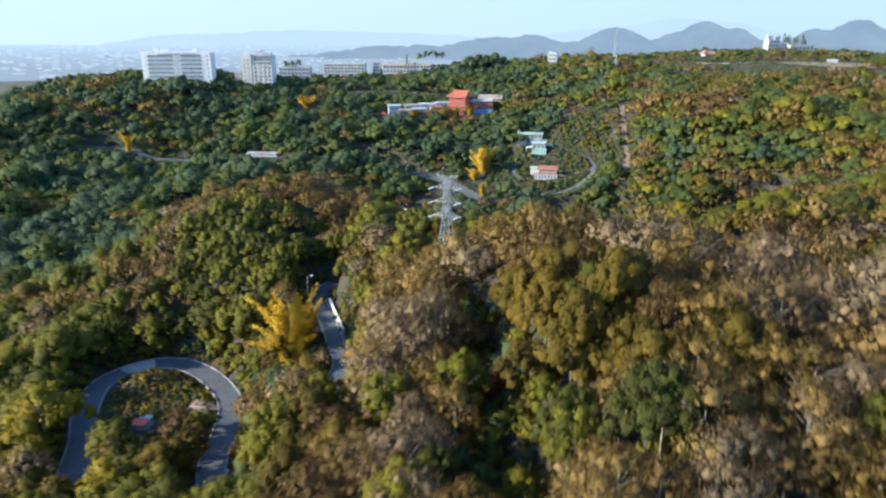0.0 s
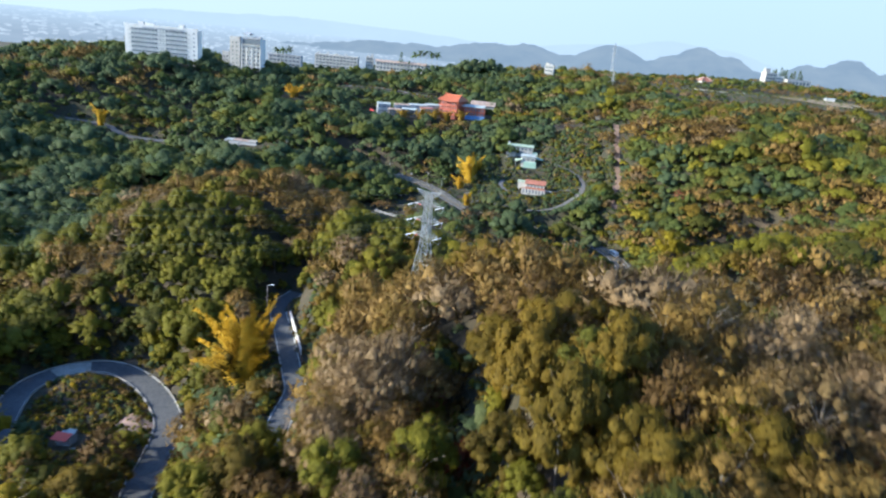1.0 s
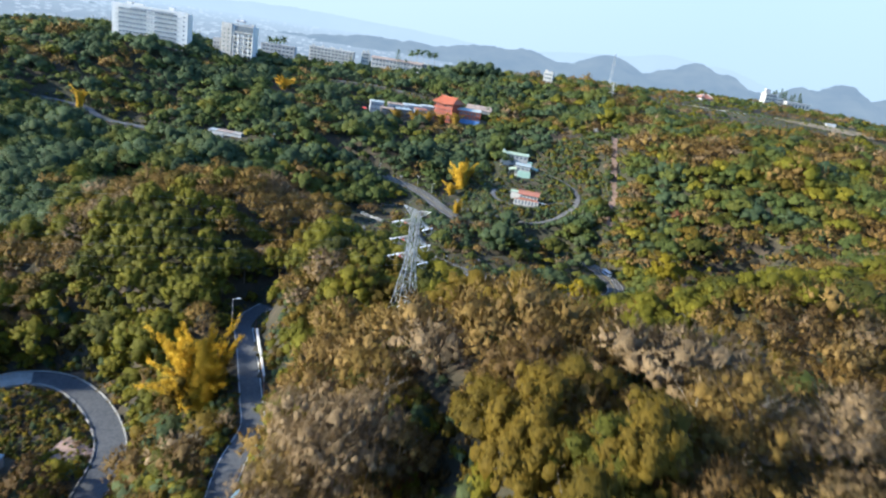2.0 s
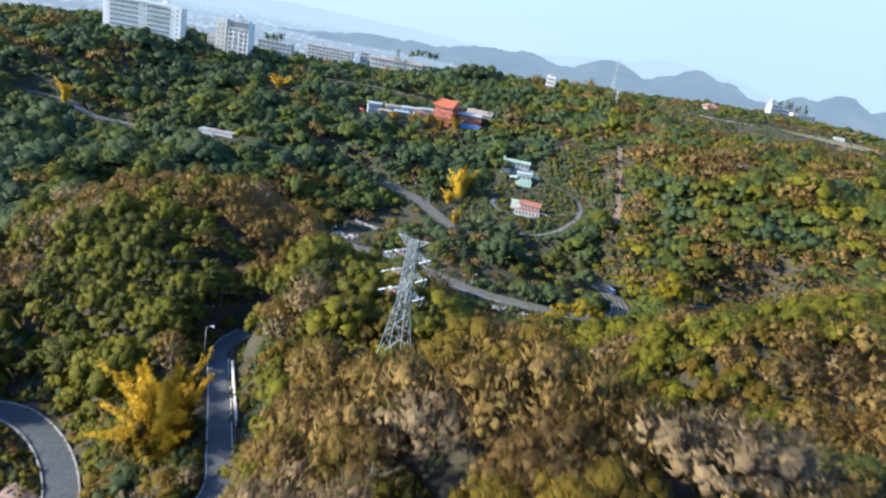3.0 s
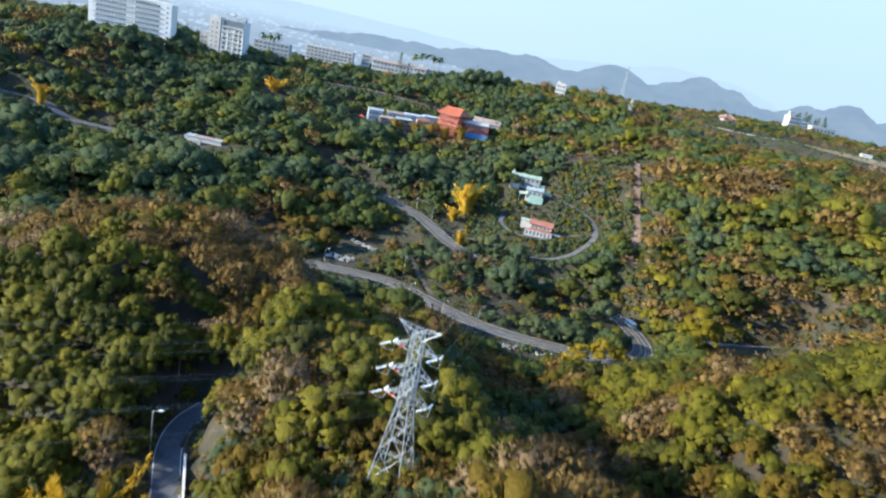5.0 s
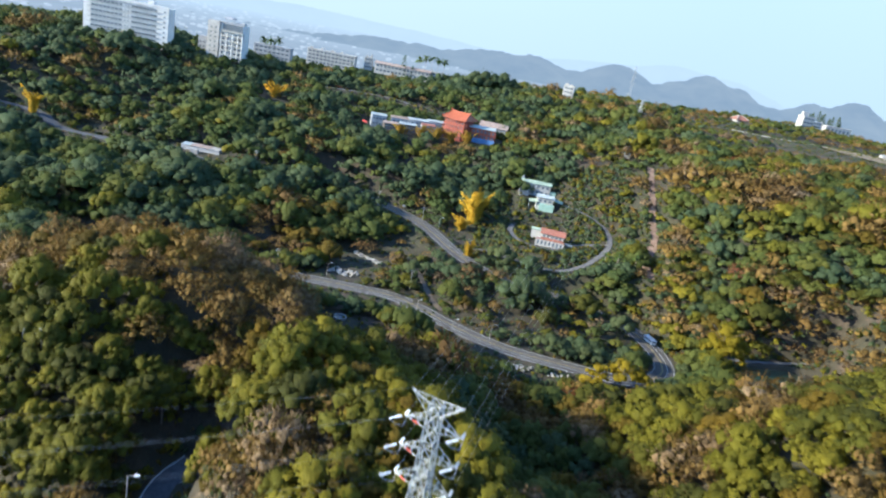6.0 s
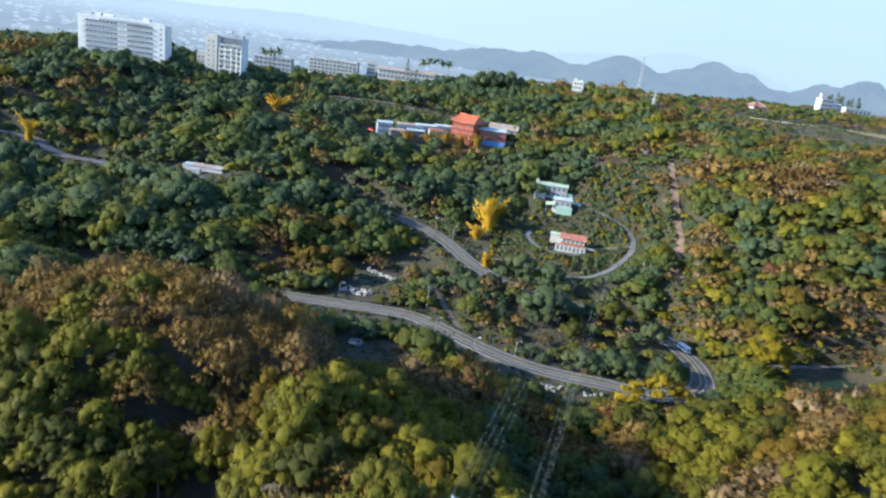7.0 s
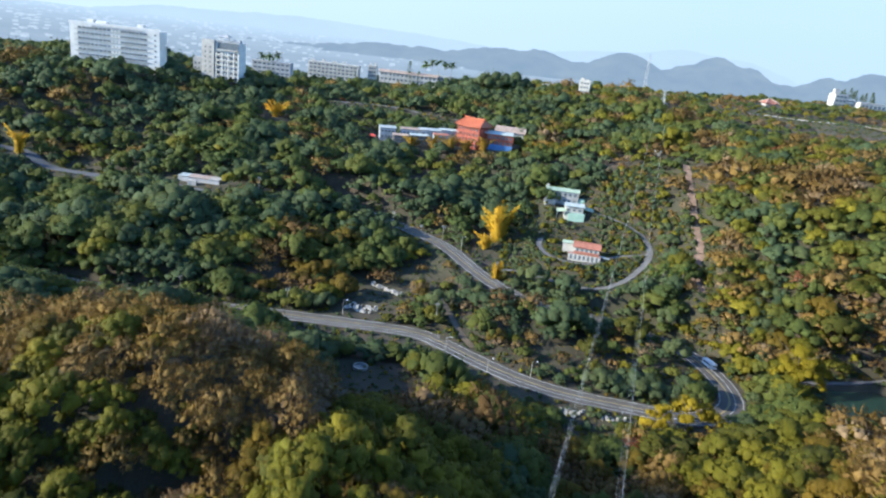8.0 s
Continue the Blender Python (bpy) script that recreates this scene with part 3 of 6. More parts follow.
# species: material, kind of blade, low and high of crown, radius, bark, label, category
SPECIES = {
    "green": (LEAF, "leaf", 1.8, 8.6, 4.6, BARK, "broad-leaved tree with a yellow-green crown on the hillside", "tree"),
    "deep": (DEEP_HAZED, "leaf", 1.5, 8.8, 4.7, BARK, "broad-leaved tree with a dark green crown on the hillside", "tree"),
    "olive": (OLIVE, "leaf", 1.5, 8.2, 4.4, BARK, "olive-yellow tree with thinning leaves on the hillside", "tree"),
    "dry": (DRY, "mixed", 1.6, 8.4, 4.6, BARK, "dry brown tree with a brushy half-bare crown", "tree"),
    "grey": (GREY, "mixed", 2.0, 8.4, 4.5, PALE_BARK, "leafless pale grey tree with a fine twiggy crown", "bare tree"),
    "tan": (TAN, "mixed", 1.6, 8.6, 4.5, PALE_BARK, "half-bare tree with thin grey-olive leaves on the crest", "tree"),
    "wood": (WOOD, "leaf", 1.5, 8.6, 4.7, BARK, "broad-leaved tree with a dull green crown on the hillside", "tree"),
    "rust": (RUST, "mixed", 1.5, 6.4, 3.2, BARK, "tree with rust-red dry leaves", "tree"),
    "gold": (YELLOW, "leaf", 1.0, 8.0, 4.2, BARK, "yellow-green tree on the slope", "tree"),
}
# blades, blade size, sides and number of masses of a crown: near things, near stuff, middle, far
GRADES = {"near": (1400, 0.275, 4, 34), "close": (370, 0.355, 3, 20), "side": (160, 0.58, 3, 9), "mid": (76, 0.76, 3, 10), "far": (32, 1.14, 3, 5), "hidden": (6, 2.0, 4, 1), "shrub": (6, 1.7, 3, -4), "bush": (15, 1.35, 3, -2)}
TEMPLATES = {}


def template(species, grade, v):
    key = (species, grade, v)
    if key not in TEMPLATES:
        mat, kind, low, high, rad, *_ = SPECIES[species]
        blades, size, sides, lobes = GRADES[grade]
        if kind != "leaf":
            blades = int(blades * 1.6)
            if grade == "near":
                blades, size = blades + 400, size * 0.74
        if grade == "near":
            rad, low = rad * (0.9 if kind == "leaf" else 1.02), low * 0.55
        elif grade in ("mid", "far"):
            rad *= 1.32
        elif grade in ("shrub", "bush"):
            rad, low, high = rad * 1.25, 0.0, 5.0
        TEMPLATES[key] = crown(hash_of(species) + v * 17, blades, size, sides, rad, low, high, lobes, kind)
    return TEMPLATES[key]


def hash_of(word):
    return sum(ord(c) * (k + 3) for k, c in enumerate(word)) % 1000


def species_at(rng, x, y):
    """Which kind of tree grows where."""
    n1 = noise.noise(Vector((x * 0.021, y * 0.021, 3.3)))
    n2 = noise.noise(Vector((x * 0.034, y * 0.034, 9.1)))
    chance, v = rng.random(), rng.random()
    if chance < (0.010 if y < 120 and x > -12 else 0.0008):
        return "rust"
    u = min(max(0.20 + 0.6 * v + 0.85 * n2 + 0.5 * n1, 0), 0.999)
    if y < 150 and x > -12 and x < 62:                       # dry crest of the near hill
        if x > 30 and y > 118:
            table = [("grey", 0.10), ("tan", 0.18), ("olive", 0.26), ("green", 0.55), ("wood", 1.0)]
        elif y > 88:
            table = [("grey", 0.42), ("tan", 0.80), ("dry", 0.97), ("olive", 1.0)]
        elif x > 12:
            table = [("grey", 0.32), ("tan", 0.64), ("dry", 0.74), ("green", 0.86), ("olive", 1.0)]
        else:
            table = [("grey", 0.14), ("tan", 0.24), ("dry", 0.46), ("green", 0.66), ("olive", 1.0)]
    elif y < 150 and x > 0:                                  # its right flank
        table = [("grey", 0.20), ("tan", 0.36), ("dry", 0.46), ("olive", 0.58), ("green", 1.0)]
    elif 150 < y < 219 and x < -12:                          # green foot of the left hill
        table = [("dry", 0.05), ("grey", 0.14), ("tan", 0.30), ("olive", 0.38), ("green", 1.0)]
    elif y < 190 and x < -12:                                # its left flank
        table = [("dry", 0.16), ("grey", 0.22), ("tan", 0.30), ("olive", 0.46), ("green", 1.0)]
    elif y < 300 and x > 55:                                 # spur on the right
        table = [("dry", 0.05), ("grey", 0.14), ("tan", 0.40), ("olive", 0.50), ("green", 1.0)]
    elif 219 <= y < 285 and -105 < x < -24:                   # dry top of the left hill
        table = [("dry", 0.08), ("grey", 0.44), ("tan", 0.82), ("olive", 0.88), ("green", 1.0)]
    elif 375 < y < 425 and -75 < x < -5:                     # brown slope over the yards
        table = [("dry", 0.30), ("olive", 0.50), ("green", 0.62), ("wood", 1.0)]
    elif 172 < y < 290 and 14 < x < 62:                      # shaded hollow: darker species put in for its shade
        table = [("dry", 0.12), ("grey", 0.20), ("olive", 0.28), ("wood", 0.72), ("deep", 1.0)]
    elif y < 262 and x > -52:                                # green saddle behind the pylon
        table = [("dry", 0.04), ("grey", 0.11), ("olive", 0.22), ("green", 1.0)]
    elif y < 300 and x > -30:
        table = [("dry", 0.20), ("grey", 0.28), ("olive", 0.42), ("green", 0.80), ("wood", 1.0)]
    elif y < 280 and x > -100:                               # brown spur on the left
        table = [("dry", 0.36), ("grey", 0.46), ("tan", 0.58), ("olive", 0.72), ("green", 1.0)]
    elif x > 100 and y < 520:                                # warm slope on the right
        table = [("dry", 0.07), ("grey", 0.20), ("tan", 0.46), ("olive", 0.50), ("green", 0.64), ("wood", 0.94), ("deep", 1.0)]
    elif y < 520:
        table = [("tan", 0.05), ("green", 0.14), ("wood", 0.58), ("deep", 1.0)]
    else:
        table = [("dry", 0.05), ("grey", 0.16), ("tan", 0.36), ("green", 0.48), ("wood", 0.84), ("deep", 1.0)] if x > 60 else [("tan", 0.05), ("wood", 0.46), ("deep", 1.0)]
    for name, top in table:
        if u < top:
            return name
    return table[-1][0]


# open ground: x, y, half-lengths, turn in degrees
CLEARINGS = [(72, 440, 34, 44, 0), (30, 432, 18, 22, 0), (-72, 150, 15, 17, 0), (-26, 383, 20, 13, -10), (-20, 313, 14, 9, 0), (-126, 463, 17, 5, 0), (290, 588, 66, 30, -22),
             (0, 552, 54, 7, 0), (-8, 562, 44, 9, 0), (-227, 590, 36, 7, 0), (-166, 625, 16, 9, 0), (368, 765, 34, 9, 0), (48, 309, 13, 5, 0), (147, 321, 19, 15, 0), (40, 343, 30, 10, -12), (70, 347, 28, 15, 0), (98, 468, 15, 44, 0), (8, 372, 14, 9, -40), (28, 362, 12, 7, 0), (-6, 405, 14, 14, 0),
             (1, 155, 3, 3, 0), (-44, 114, 8, 6, 0), (-35, 145, 8, 9, 0), (110, 400, 5, 26, -5)]


def in_clearing(x, y, grow=0.0):
    for a, b, rx, ry, turn in CLEARINGS:
        c, s = math.cos(radians(turn)), math.sin(radians(turn))
        u, v = (x - a) * c + (y - b) * s, -(x - a) * s + (y - b) * c
        if (u / (rx + grow)) ** 2 + (v / (ry + grow)) ** 2 < 1:
            return True
    return False


# what the woods leave open, seen from the air over the near hill: x, y, z, half width, then that place in the air
HIGH = {"loop": (0, 8, 101), "near": (-1, 35, 102)}


def reach(k, p):
    """How far in front of a road the woods stay low; short where trees stand before it."""
    grown = k == "creek" or (k == "dirt" and p.y < 392) or (k == "main" and p.y > 366 and (p.x > 24 or p.x < -24)) or (k == "main" and p.x < -58) or (k == "far" and p.x > -172)
    grown = grown or (k == "loop" and (p.x > -36 or (p.x < -80 and p.y < 160))) or (k == "near" and p.y > 186)
    return -99 if grown else 34


OPEN = [(p.x, p.y, p.z, w, *HIGH.get(k, (-4, 108, 103.5)), reach(k, p)) for k, (line, w) in ROADS.items() for p in line[::2]]
SPOTS = [(x, 556, 46, 3) for x in range(-46, 50, 4)] + [(x, 462, 23, 3) for x in range(-138, -110, 4)]
SPOTS += [(x, 590, 73, 2) for x in range(-258, -195, 5)] + [(x, 620, 65, 2) for x in range(-180, -150, 5)] + [(x, 742, 66, 1) for x in range(-130, -10, 6)]
SPOTS += [(x, 372, 0.6, 3) for x in range(-38, -20, 3)] + [(x, 392, 2, 3) for x in range(-30, -12, 3)] + [(x, 309, -2, 3) for x in range(42, 60, 3)]
SPOTS += [(x, 312, 3, 2) for x in range(-32, -6, 4)] + [(x, 655, 73, 2) for x in (158, 161, 164, 167)] + [(x, 700, 82, 2) for x in (260, 266, 272)]
SPOTS += [(x, y, 6, 3) for x in range(130, 156, 4) for y in (322, 331, 337)]
SPOTS += [(x, 655 - 0.33 * x, 77, 3) for x in range(226, 350, 4)] + [(x, 764, 86, 2) for x in range(352, 412, 5)]
OPEN += [(*s, -4, 108, 103.5, 34) for s in SPOTS] + [(-72, 142, 10.0, 4, 0, 8, 101, 34)] + [(x, 155, 48, 2, -2, 70, 103, 34) for x in (-4, -2.5, -1, 0.5, 2, 3.5, 5, 6.5)]
OPEN += [(x, 316, 2.6, 2, -4, 108, 103.5, 95) for x in range(-31, -10, 3)] + [(x, 566, 46, 2, -4, 108, 103.5, 60) for x in range(-124, -105, 3)]
for x, y in ((-27, 160), (-28, 164), (-29, 168), (-30.5, 172), (-32, 176)):        # the white wall beside the lane
    OPEN += [(x + k, y, 29.4, 1.6, a, b, c, 34) for k in (-1.5, 1.5) for a, b, c in ((0, 4, 101), (-1, 35, 102), (-3, 75, 103))]
OPEN += [(x, y, 11.5, 2, 0, 8, 101, 40) for x, y in ((-53, 126), (-50, 122), (-51, 117), (-47, 119), (-46, 113), (-42, 116), (-40, 118), (-40, 111), (-38, 114))]      # the hairpin
OPEN = np.array(OPEN, float)


def seen_ground(x, y):
    """Whether the wood at x, y is ever in view."""
    return (-60 < y <= 46 and abs(x) < 110) or 46 < y < 800 and abs(x + 0.03 * y) < 0.72 * y + 22 and x < 430 and x > -360


def half_open(x, y):
    """The scrubby bank between the two legs of the main road, and the orchard's edge."""
    return (330 < y < 412 and -16 < x < 98) or (x > 96 and 430 < y < 520)


def plant_woods():
    rng = random.Random(11)
    spots = []
    y = -60.0
    while y < 800:
        step = 6.4 if y < 46 else 4.8 if y < 150 else 4.7 if y < 270 else (6.0 if y < 470 else 7.4)
        x = -360 + rng.uniform(0, step)
        while x < 430:
            spots.append((x + rng.uniform(-0.36, 0.36) * step, y + rng.uniform(-0.36, 0.36) * step))
            x += step
        y += step * 0.9
    spots = [(x, y) for x, y in spots if seen_ground(x, y) and (not in_clearing(x, y, 1.0) or (half_open(x, y) and rng.random() < 0.62))]
    S = np.array(spots)
    Z = land(S[:, 0], S[:, 1])
    room = np.full(len(S), 99.0)
    for i in range(0, len(S), 2000):
        x, y, z = S[i:i + 2000, 0, None], S[i:i + 2000, 1, None], Z[i:i + 2000, None]
        ux, uy = OPEN[None, :, 4] - OPEN[None, :, 0], OPEN[None, :, 5] - OPEN[None, :, 1]
        far = np.hypot(ux, uy)
        dx, dy = x - OPEN[None, :, 0], y - OPEN[None, :, 1]
        along, across = (dx * ux + dy * uy) / far, np.abs(dx * uy - dy * ux) / far
        slope = np.minimum((OPEN[None, :, 6] - OPEN[None, :, 2]) / far, 0.9)
        ahead = along - OPEN[None, :, 3]
        near_line = (along > 0) & (across < 3.0) & (ahead < OPEN[None, :, 7])
        free = np.where(near_line, OPEN[None, :, 2] + slope * np.maximum(ahead - 2.5, 0) - z, 99.0)
        gap = np.hypot(dx, dy) - OPEN[None, :, 3]
        beside = np.where(gap < 1.3, 0.0, np.where(gap < 5, 1.9 * gap, 99.0))
        room[i:i + 2000] = np.minimum(np.minimum(free, beside).min(1), room[i:i + 2000])
    trees = []
    for (x, y), z, h in zip(spots, Z, room):
        sp = species_at(rng, x, y)
        if abs(x - 8) < 3.6 and y < 106:                     # the dark ravine on the near hill: few trees, darker ones for its shade
            if rng.random() < 0.72:
                continue
            sp, h = "wood", min(h, 5.5)
        if half_open(x, y) and in_clearing(x, y, 1.0):
            sp = rng.choice(["grey", "dry", "tan", "green", "wood", "wood", "deep"])
            h = min(h, 5.5)
        s = (0.68 + 0.68 * rng.random() ** 1.3) * (1.0 if rng.random() > 0.12 else 1.4)
        if y < 150:
            s = min(s, 1.2)
        else:
            s *= 0.86 if y < 280 else 1.02 if y < 640 else 0.85
            if y > 300:                                      # stands of taller and of lower wood
                s *= 1.0 + 0.45 * noise.noise(Vector((x * 0.03, y * 0.03, 17.0)))
        if x > 190 and y > 500:
            s *= 0.6 if y > 555 else 0.8
        full = SPECIES[sp][3]
        if h < full * s:
            s = max(h, 0) / full
        if s < 0.16:
            continue
        trees.append((x, y, float(z), s, rng.uniform(0, 360), sp, rng.random(), rng.randrange(6)))
    return trees


TREES = plant_woods()


def open_to_view(trees):
    """Which crowns rise over the land between them and the lookouts along the flight."""
    X, Y, Z = (np.array([t[k] for t in trees]) for k in (0, 1, 2))
    seen = np.zeros(len(X), bool)
    for a, b, c in ((0, 0, 101), (-1, 45, 102), (-3, 85, 103.5), (-8, 125, 104.5)):
        clear = np.ones(len(X), bool)
        for f in np.linspace(0.12, 0.9, 26):
            clear &= c + (Z + 10 - c) * f > bare_land(a + (X - a) * f, b + (Y - b) * f) + 5.0
        seen |= clear & (Y > b)
    return seen


HIDDEN = {(t[0], t[1]) for t, s in zip(TREES, open_to_view(TREES)) if not s and t[1] > 160}


def near_stretch(x, y):
    return 46 < y < 150 and x > -75


def scatter(name, items, label, category, material, grade_of):
    """Many plants joined into one mesh."""
    Vs, Fs, Ts, Ns, k = [], [], [], [], 0
    for x, y, z, s, turn, sp, tone, v in items:
        V, F, N = template(sp, grade_of(x, y), v)
        c, w = math.cos(radians(turn)), math.sin(radians(turn))
        h = s * (0.85 + 0.35 * tone) * (0.82 if y > 300 else 1.0)
        Vs.append(np.stack([(V[:, 0] * c - V[:, 1] * w) * s + x, (V[:, 0] * w + V[:, 1] * c) * s + y, V[:, 2] * h + z - 0.5 * s], 1).astype(np.float32))
        Fs.append(F + k)
        Ns.append(np.stack([N[:, 0] * c - N[:, 1] * w, N[:, 0] * w + N[:, 1] * c, N[:, 2]], 1).astype(np.float32))
        Ts.append(np.full(len(V), tone, np.float32))
        k += len(V)
    if not Vs:
        return None
    me = array_mesh(name, np.concatenate(Vs), np.concatenate(Fs), material, np.concatenate(Ts), normals=np.concatenate(Ns))
    return tagged(new(name, me), label, category, kind="stuff")


def grade_of(x, y):
    if (x, y) in HIDDEN:
        return "hidden"
    if y <= 42:
        return "far"
    if 150 < y < 255 and -95 < x < 45:
        return "close"
    return "side" if y < 260 and -130 < x < 115 else ("mid" if y < 430 else "far")


def plant_near_trees(trees):
    """The trees that the camera passes nearest, each a thing of its own."""
    made = {}
    for x, y, z, s, turn, sp, tone, v in trees:
        m = Matrix.LocRotScale((x, y, z - 0.3), Euler((0, 0, radians(turn))), (s, s, s * (0.85 + 0.35 * tone)))
        key = (sp, v)
        if key in made:
            copy_thing(made[key], m)
            continue
        mat, kind, low, high, rad, bark, label, cat = SPECIES[sp]
        V, F, N = template(sp, "near", v)
        ob = thing("tree", (0, 0, 0), label, cat, "trees on the near hill")
        part("trunk", trunk_shape(v + 5, high * 0.80, 0.14, 6, rad * 0.40), bark, ob)
        part("crown", array_mesh("crown", V, F, mat, normals=N), None, ob)
        ob.matrix_basis = m
        made[key] = ob


near, rest = [], []
for t in sorted(TREES, key=lambda t: t[1] + 0.4 * abs(t[0])):
    if near_stretch(t[0], t[1]) and (t[0], t[1]) not in HIDDEN and t[3] > 0.35 and len(near) < 290:
        near.append(t)
    else:
        rest.append(t)
plant_near_trees(near)
WOOD_NAMES = {"green": "yellow-green broad-leaved woods on the slopes", "deep": "dark green broad-leaved woods on the slopes", "olive": "olive-yellow thinning woods on the slopes",
              "tan": "thin grey-olive woods on the crest", "wood": "dull green broad-leaved woods on the slopes", "dry": "dry brown leafless woods on the slopes", "grey": "pale grey bare woods on the slopes", "rust": "scattered rust-red trees on the slopes", "gold": "golden trees"}
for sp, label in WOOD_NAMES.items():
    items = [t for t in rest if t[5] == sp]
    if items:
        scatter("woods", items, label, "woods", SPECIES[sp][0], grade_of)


def plant_brush():
    """Low shrubs in the clearings, beside the roads and under the trees."""
    rng = random.Random(5)
    sets = {"green": [], "olive": [], "dry": [], "deep": [], "tan": [], "gold": []}
    pts = []
    for a, b, rx, ry, turn in CLEARINGS:
        n = int(rx * ry * 3.14 / 4.5)
        for _ in range(n):
            u, v = rng.uniform(-1, 1), rng.uniform(-1, 1)
            if u * u + v * v < 1:
                c, s = math.cos(radians(turn)), math.sin(radians(turn))
                pts.append((a + u * rx * c - v * ry * s, b + u * rx * s + v * ry * c, 0.3 if a == -72 else 0.62))
    for line, w in ROADS.values():
        for p in line:
            for _ in range(6 if w > 4.2 else 8):
                r = w + 0.8 + rng.expovariate(0.22)
                a = rng.uniform(0, 2 * math.pi)
                k = 0.9 if w > 4 else 0.3 if p.x < -45 and p.y < 190 else 0.95
                pts.append((p.x + r * math.cos(a), p.y + r * math.sin(a), k))
    for t in TREES:
        for _ in range(0 if t[1] < 46 else 2 if t[1] < 150 else 1 if t[1] < 230 else int(rng.random() < 0.2)):
            pts.append((t[0] + rng.uniform(-4, 4), t[1] + rng.uniform(-4, 4), 1.2 if t[1] < 150 else 1.1))
    for p in ROADS["loop"][0]:                       # the steep bank above the lane
        for _ in range(16):
            r, a = 3.2 + rng.uniform(0.8, 13), rng.uniform(0, 2 * math.pi)
            x, y = p.x + r * math.cos(a), p.y + r * math.sin(a)
            if ((x + 72) / 20) ** 2 + ((y - 150) / 24) ** 2 > 1 and not (y < 121 and -58 < x < -32):
                pts.append((x, y, 2.2 if r > 6 else 1.4))
    loop_plot = [(x, y) for x, y in ((rng.uniform(-90, -54), rng.uniform(130, 172)) for _ in range(3000)) if ((x + 72) / 16) ** 2 + ((y - 151) / 19) ** 2 < 1]
    weeds = [(x, y, 0.5 if rng.random() < 0.88 else 0.75) for x, y in loop_plot]
    pts += weeds
    for _ in range(500):
        pts.append((rng.uniform(-14, 16), rng.uniform(128, 160), 1.0))
    for _ in range(160):
        pts.append((8 + rng.uniform(-4, 4), rng.uniform(52, 106), 1.3))
    for _ in range(420):
        pts.append((rng.uniform(98, 126), rng.uniform(330, 402), rng.choice((0.7, 1.0, 1.6))))
    for _ in range(300):
        pts.append((rng.uniform(122, 178), rng.uniform(310, 360), rng.choice((0.8, 1.2, 1.7))))
    for row in range(9):                             # orchard rows round the houses
        for k in range(15):
            pts.append((84 + 3.4 * row + rng.uniform(-0.5, 0.5), 432 + 4.6 * k + 1.2 * row + rng.uniform(-0.7, 0.7), 1.9))
    for _ in range(1900):
        pts.append((rng.uniform(28, 114), rng.uniform(392, 504), rng.choice((0.5, 0.8, 1.1, 1.6))))
    for _ in range(420):                             # scrub on the bank over the white wall
        pts.append((rng.uniform(-30, -2), rng.uniform(116, 184), 1.2))
    for _ in range(260):                             # weeds on the waste ground below the main road
        pts.append((rng.uniform(14, 64), rng.uniform(262, 314), rng.choice((0.8, 1.2, 1.7))))
    for _ in range(420):                             # thicket round the pond
        pts.append((rng.uniform(104, 196), rng.uniform(330, 404), rng.choice((1.4, 2.0, 2.8))))
    lush = set(weeds)
    P = np.array(pts)
    d = np.full(len(P), 99.0)
    for px, py, _, w in ROAD_SAMPLES:
        d = np.minimum(d, np.hypot(P[:, 0] - px, P[:, 1] - py) - w)
    for a, b, r in BUILT:
        d = np.where(np.hypot(P[:, 0] - a, P[:, 1] - b) < r, -1, d)
    Z = land(P[:, 0], P[:, 1])
    for (x, y, k), z, dd in zip(pts, Z, d):
        if dd < 0.7:
            continue
        sp = rng.choices(["green", "olive", "dry", "deep", "tan", "gold"], [5, 2, 1, 2, 5, 0.8] if (x, y, k) in lush else [4, 0.4, 0.3, 7, 0.7, 0] if y > 300 else [3, 3, 3, 3, 1, 0])[0]
        s = min(rng.uniform(0.2, 0.5) * k, 0.14 + 0.14 * dd)
        sets[sp].append((x, y, float(z), s, rng.uniform(0, 360), sp, rng.random(), rng.randrange(4)))
    for sp, items in sets.items():
        scatter("brush", items, {"green": "low green shrubs and weeds", "olive": "low olive-yellow shrubs", "dry": "dry brown brushwood", "deep": "low dark green shrubs", "tan": "low grey-olive weeds", "gold": "low yellow-green weeds"}[sp],
                "brush", SPECIES[sp][0], lambda x, y: "bush" if y < 172 and x > -60 else "shrub")


# ground taken by buildings: x, y, radius
BUILT = [(65, 426, 9), (62, 481, 10), (66, 464, 9), (-20, 562, 14), (5, 562, 14), (30, 562, 14), (-42, 560, 9), (-126, 463, 9), (-73, 143, 4), (147, 321, 19), (-30, 374, 6), (-22, 392, 6), (-227, 596, 30), (-166, 628, 14)]
plant_brush()



# ---------------------------------------------------------------- pylons and cables
def lerp(a, b, t):
    return a + (b - a) * t


def tower_half(z, H, w0, w1, w2, waist):
    """Half side of the lattice body at height z."""
    return lerp(w0, w1, z / waist) if z < waist else lerp(w1, w2, (z - waist) / (H - waist))


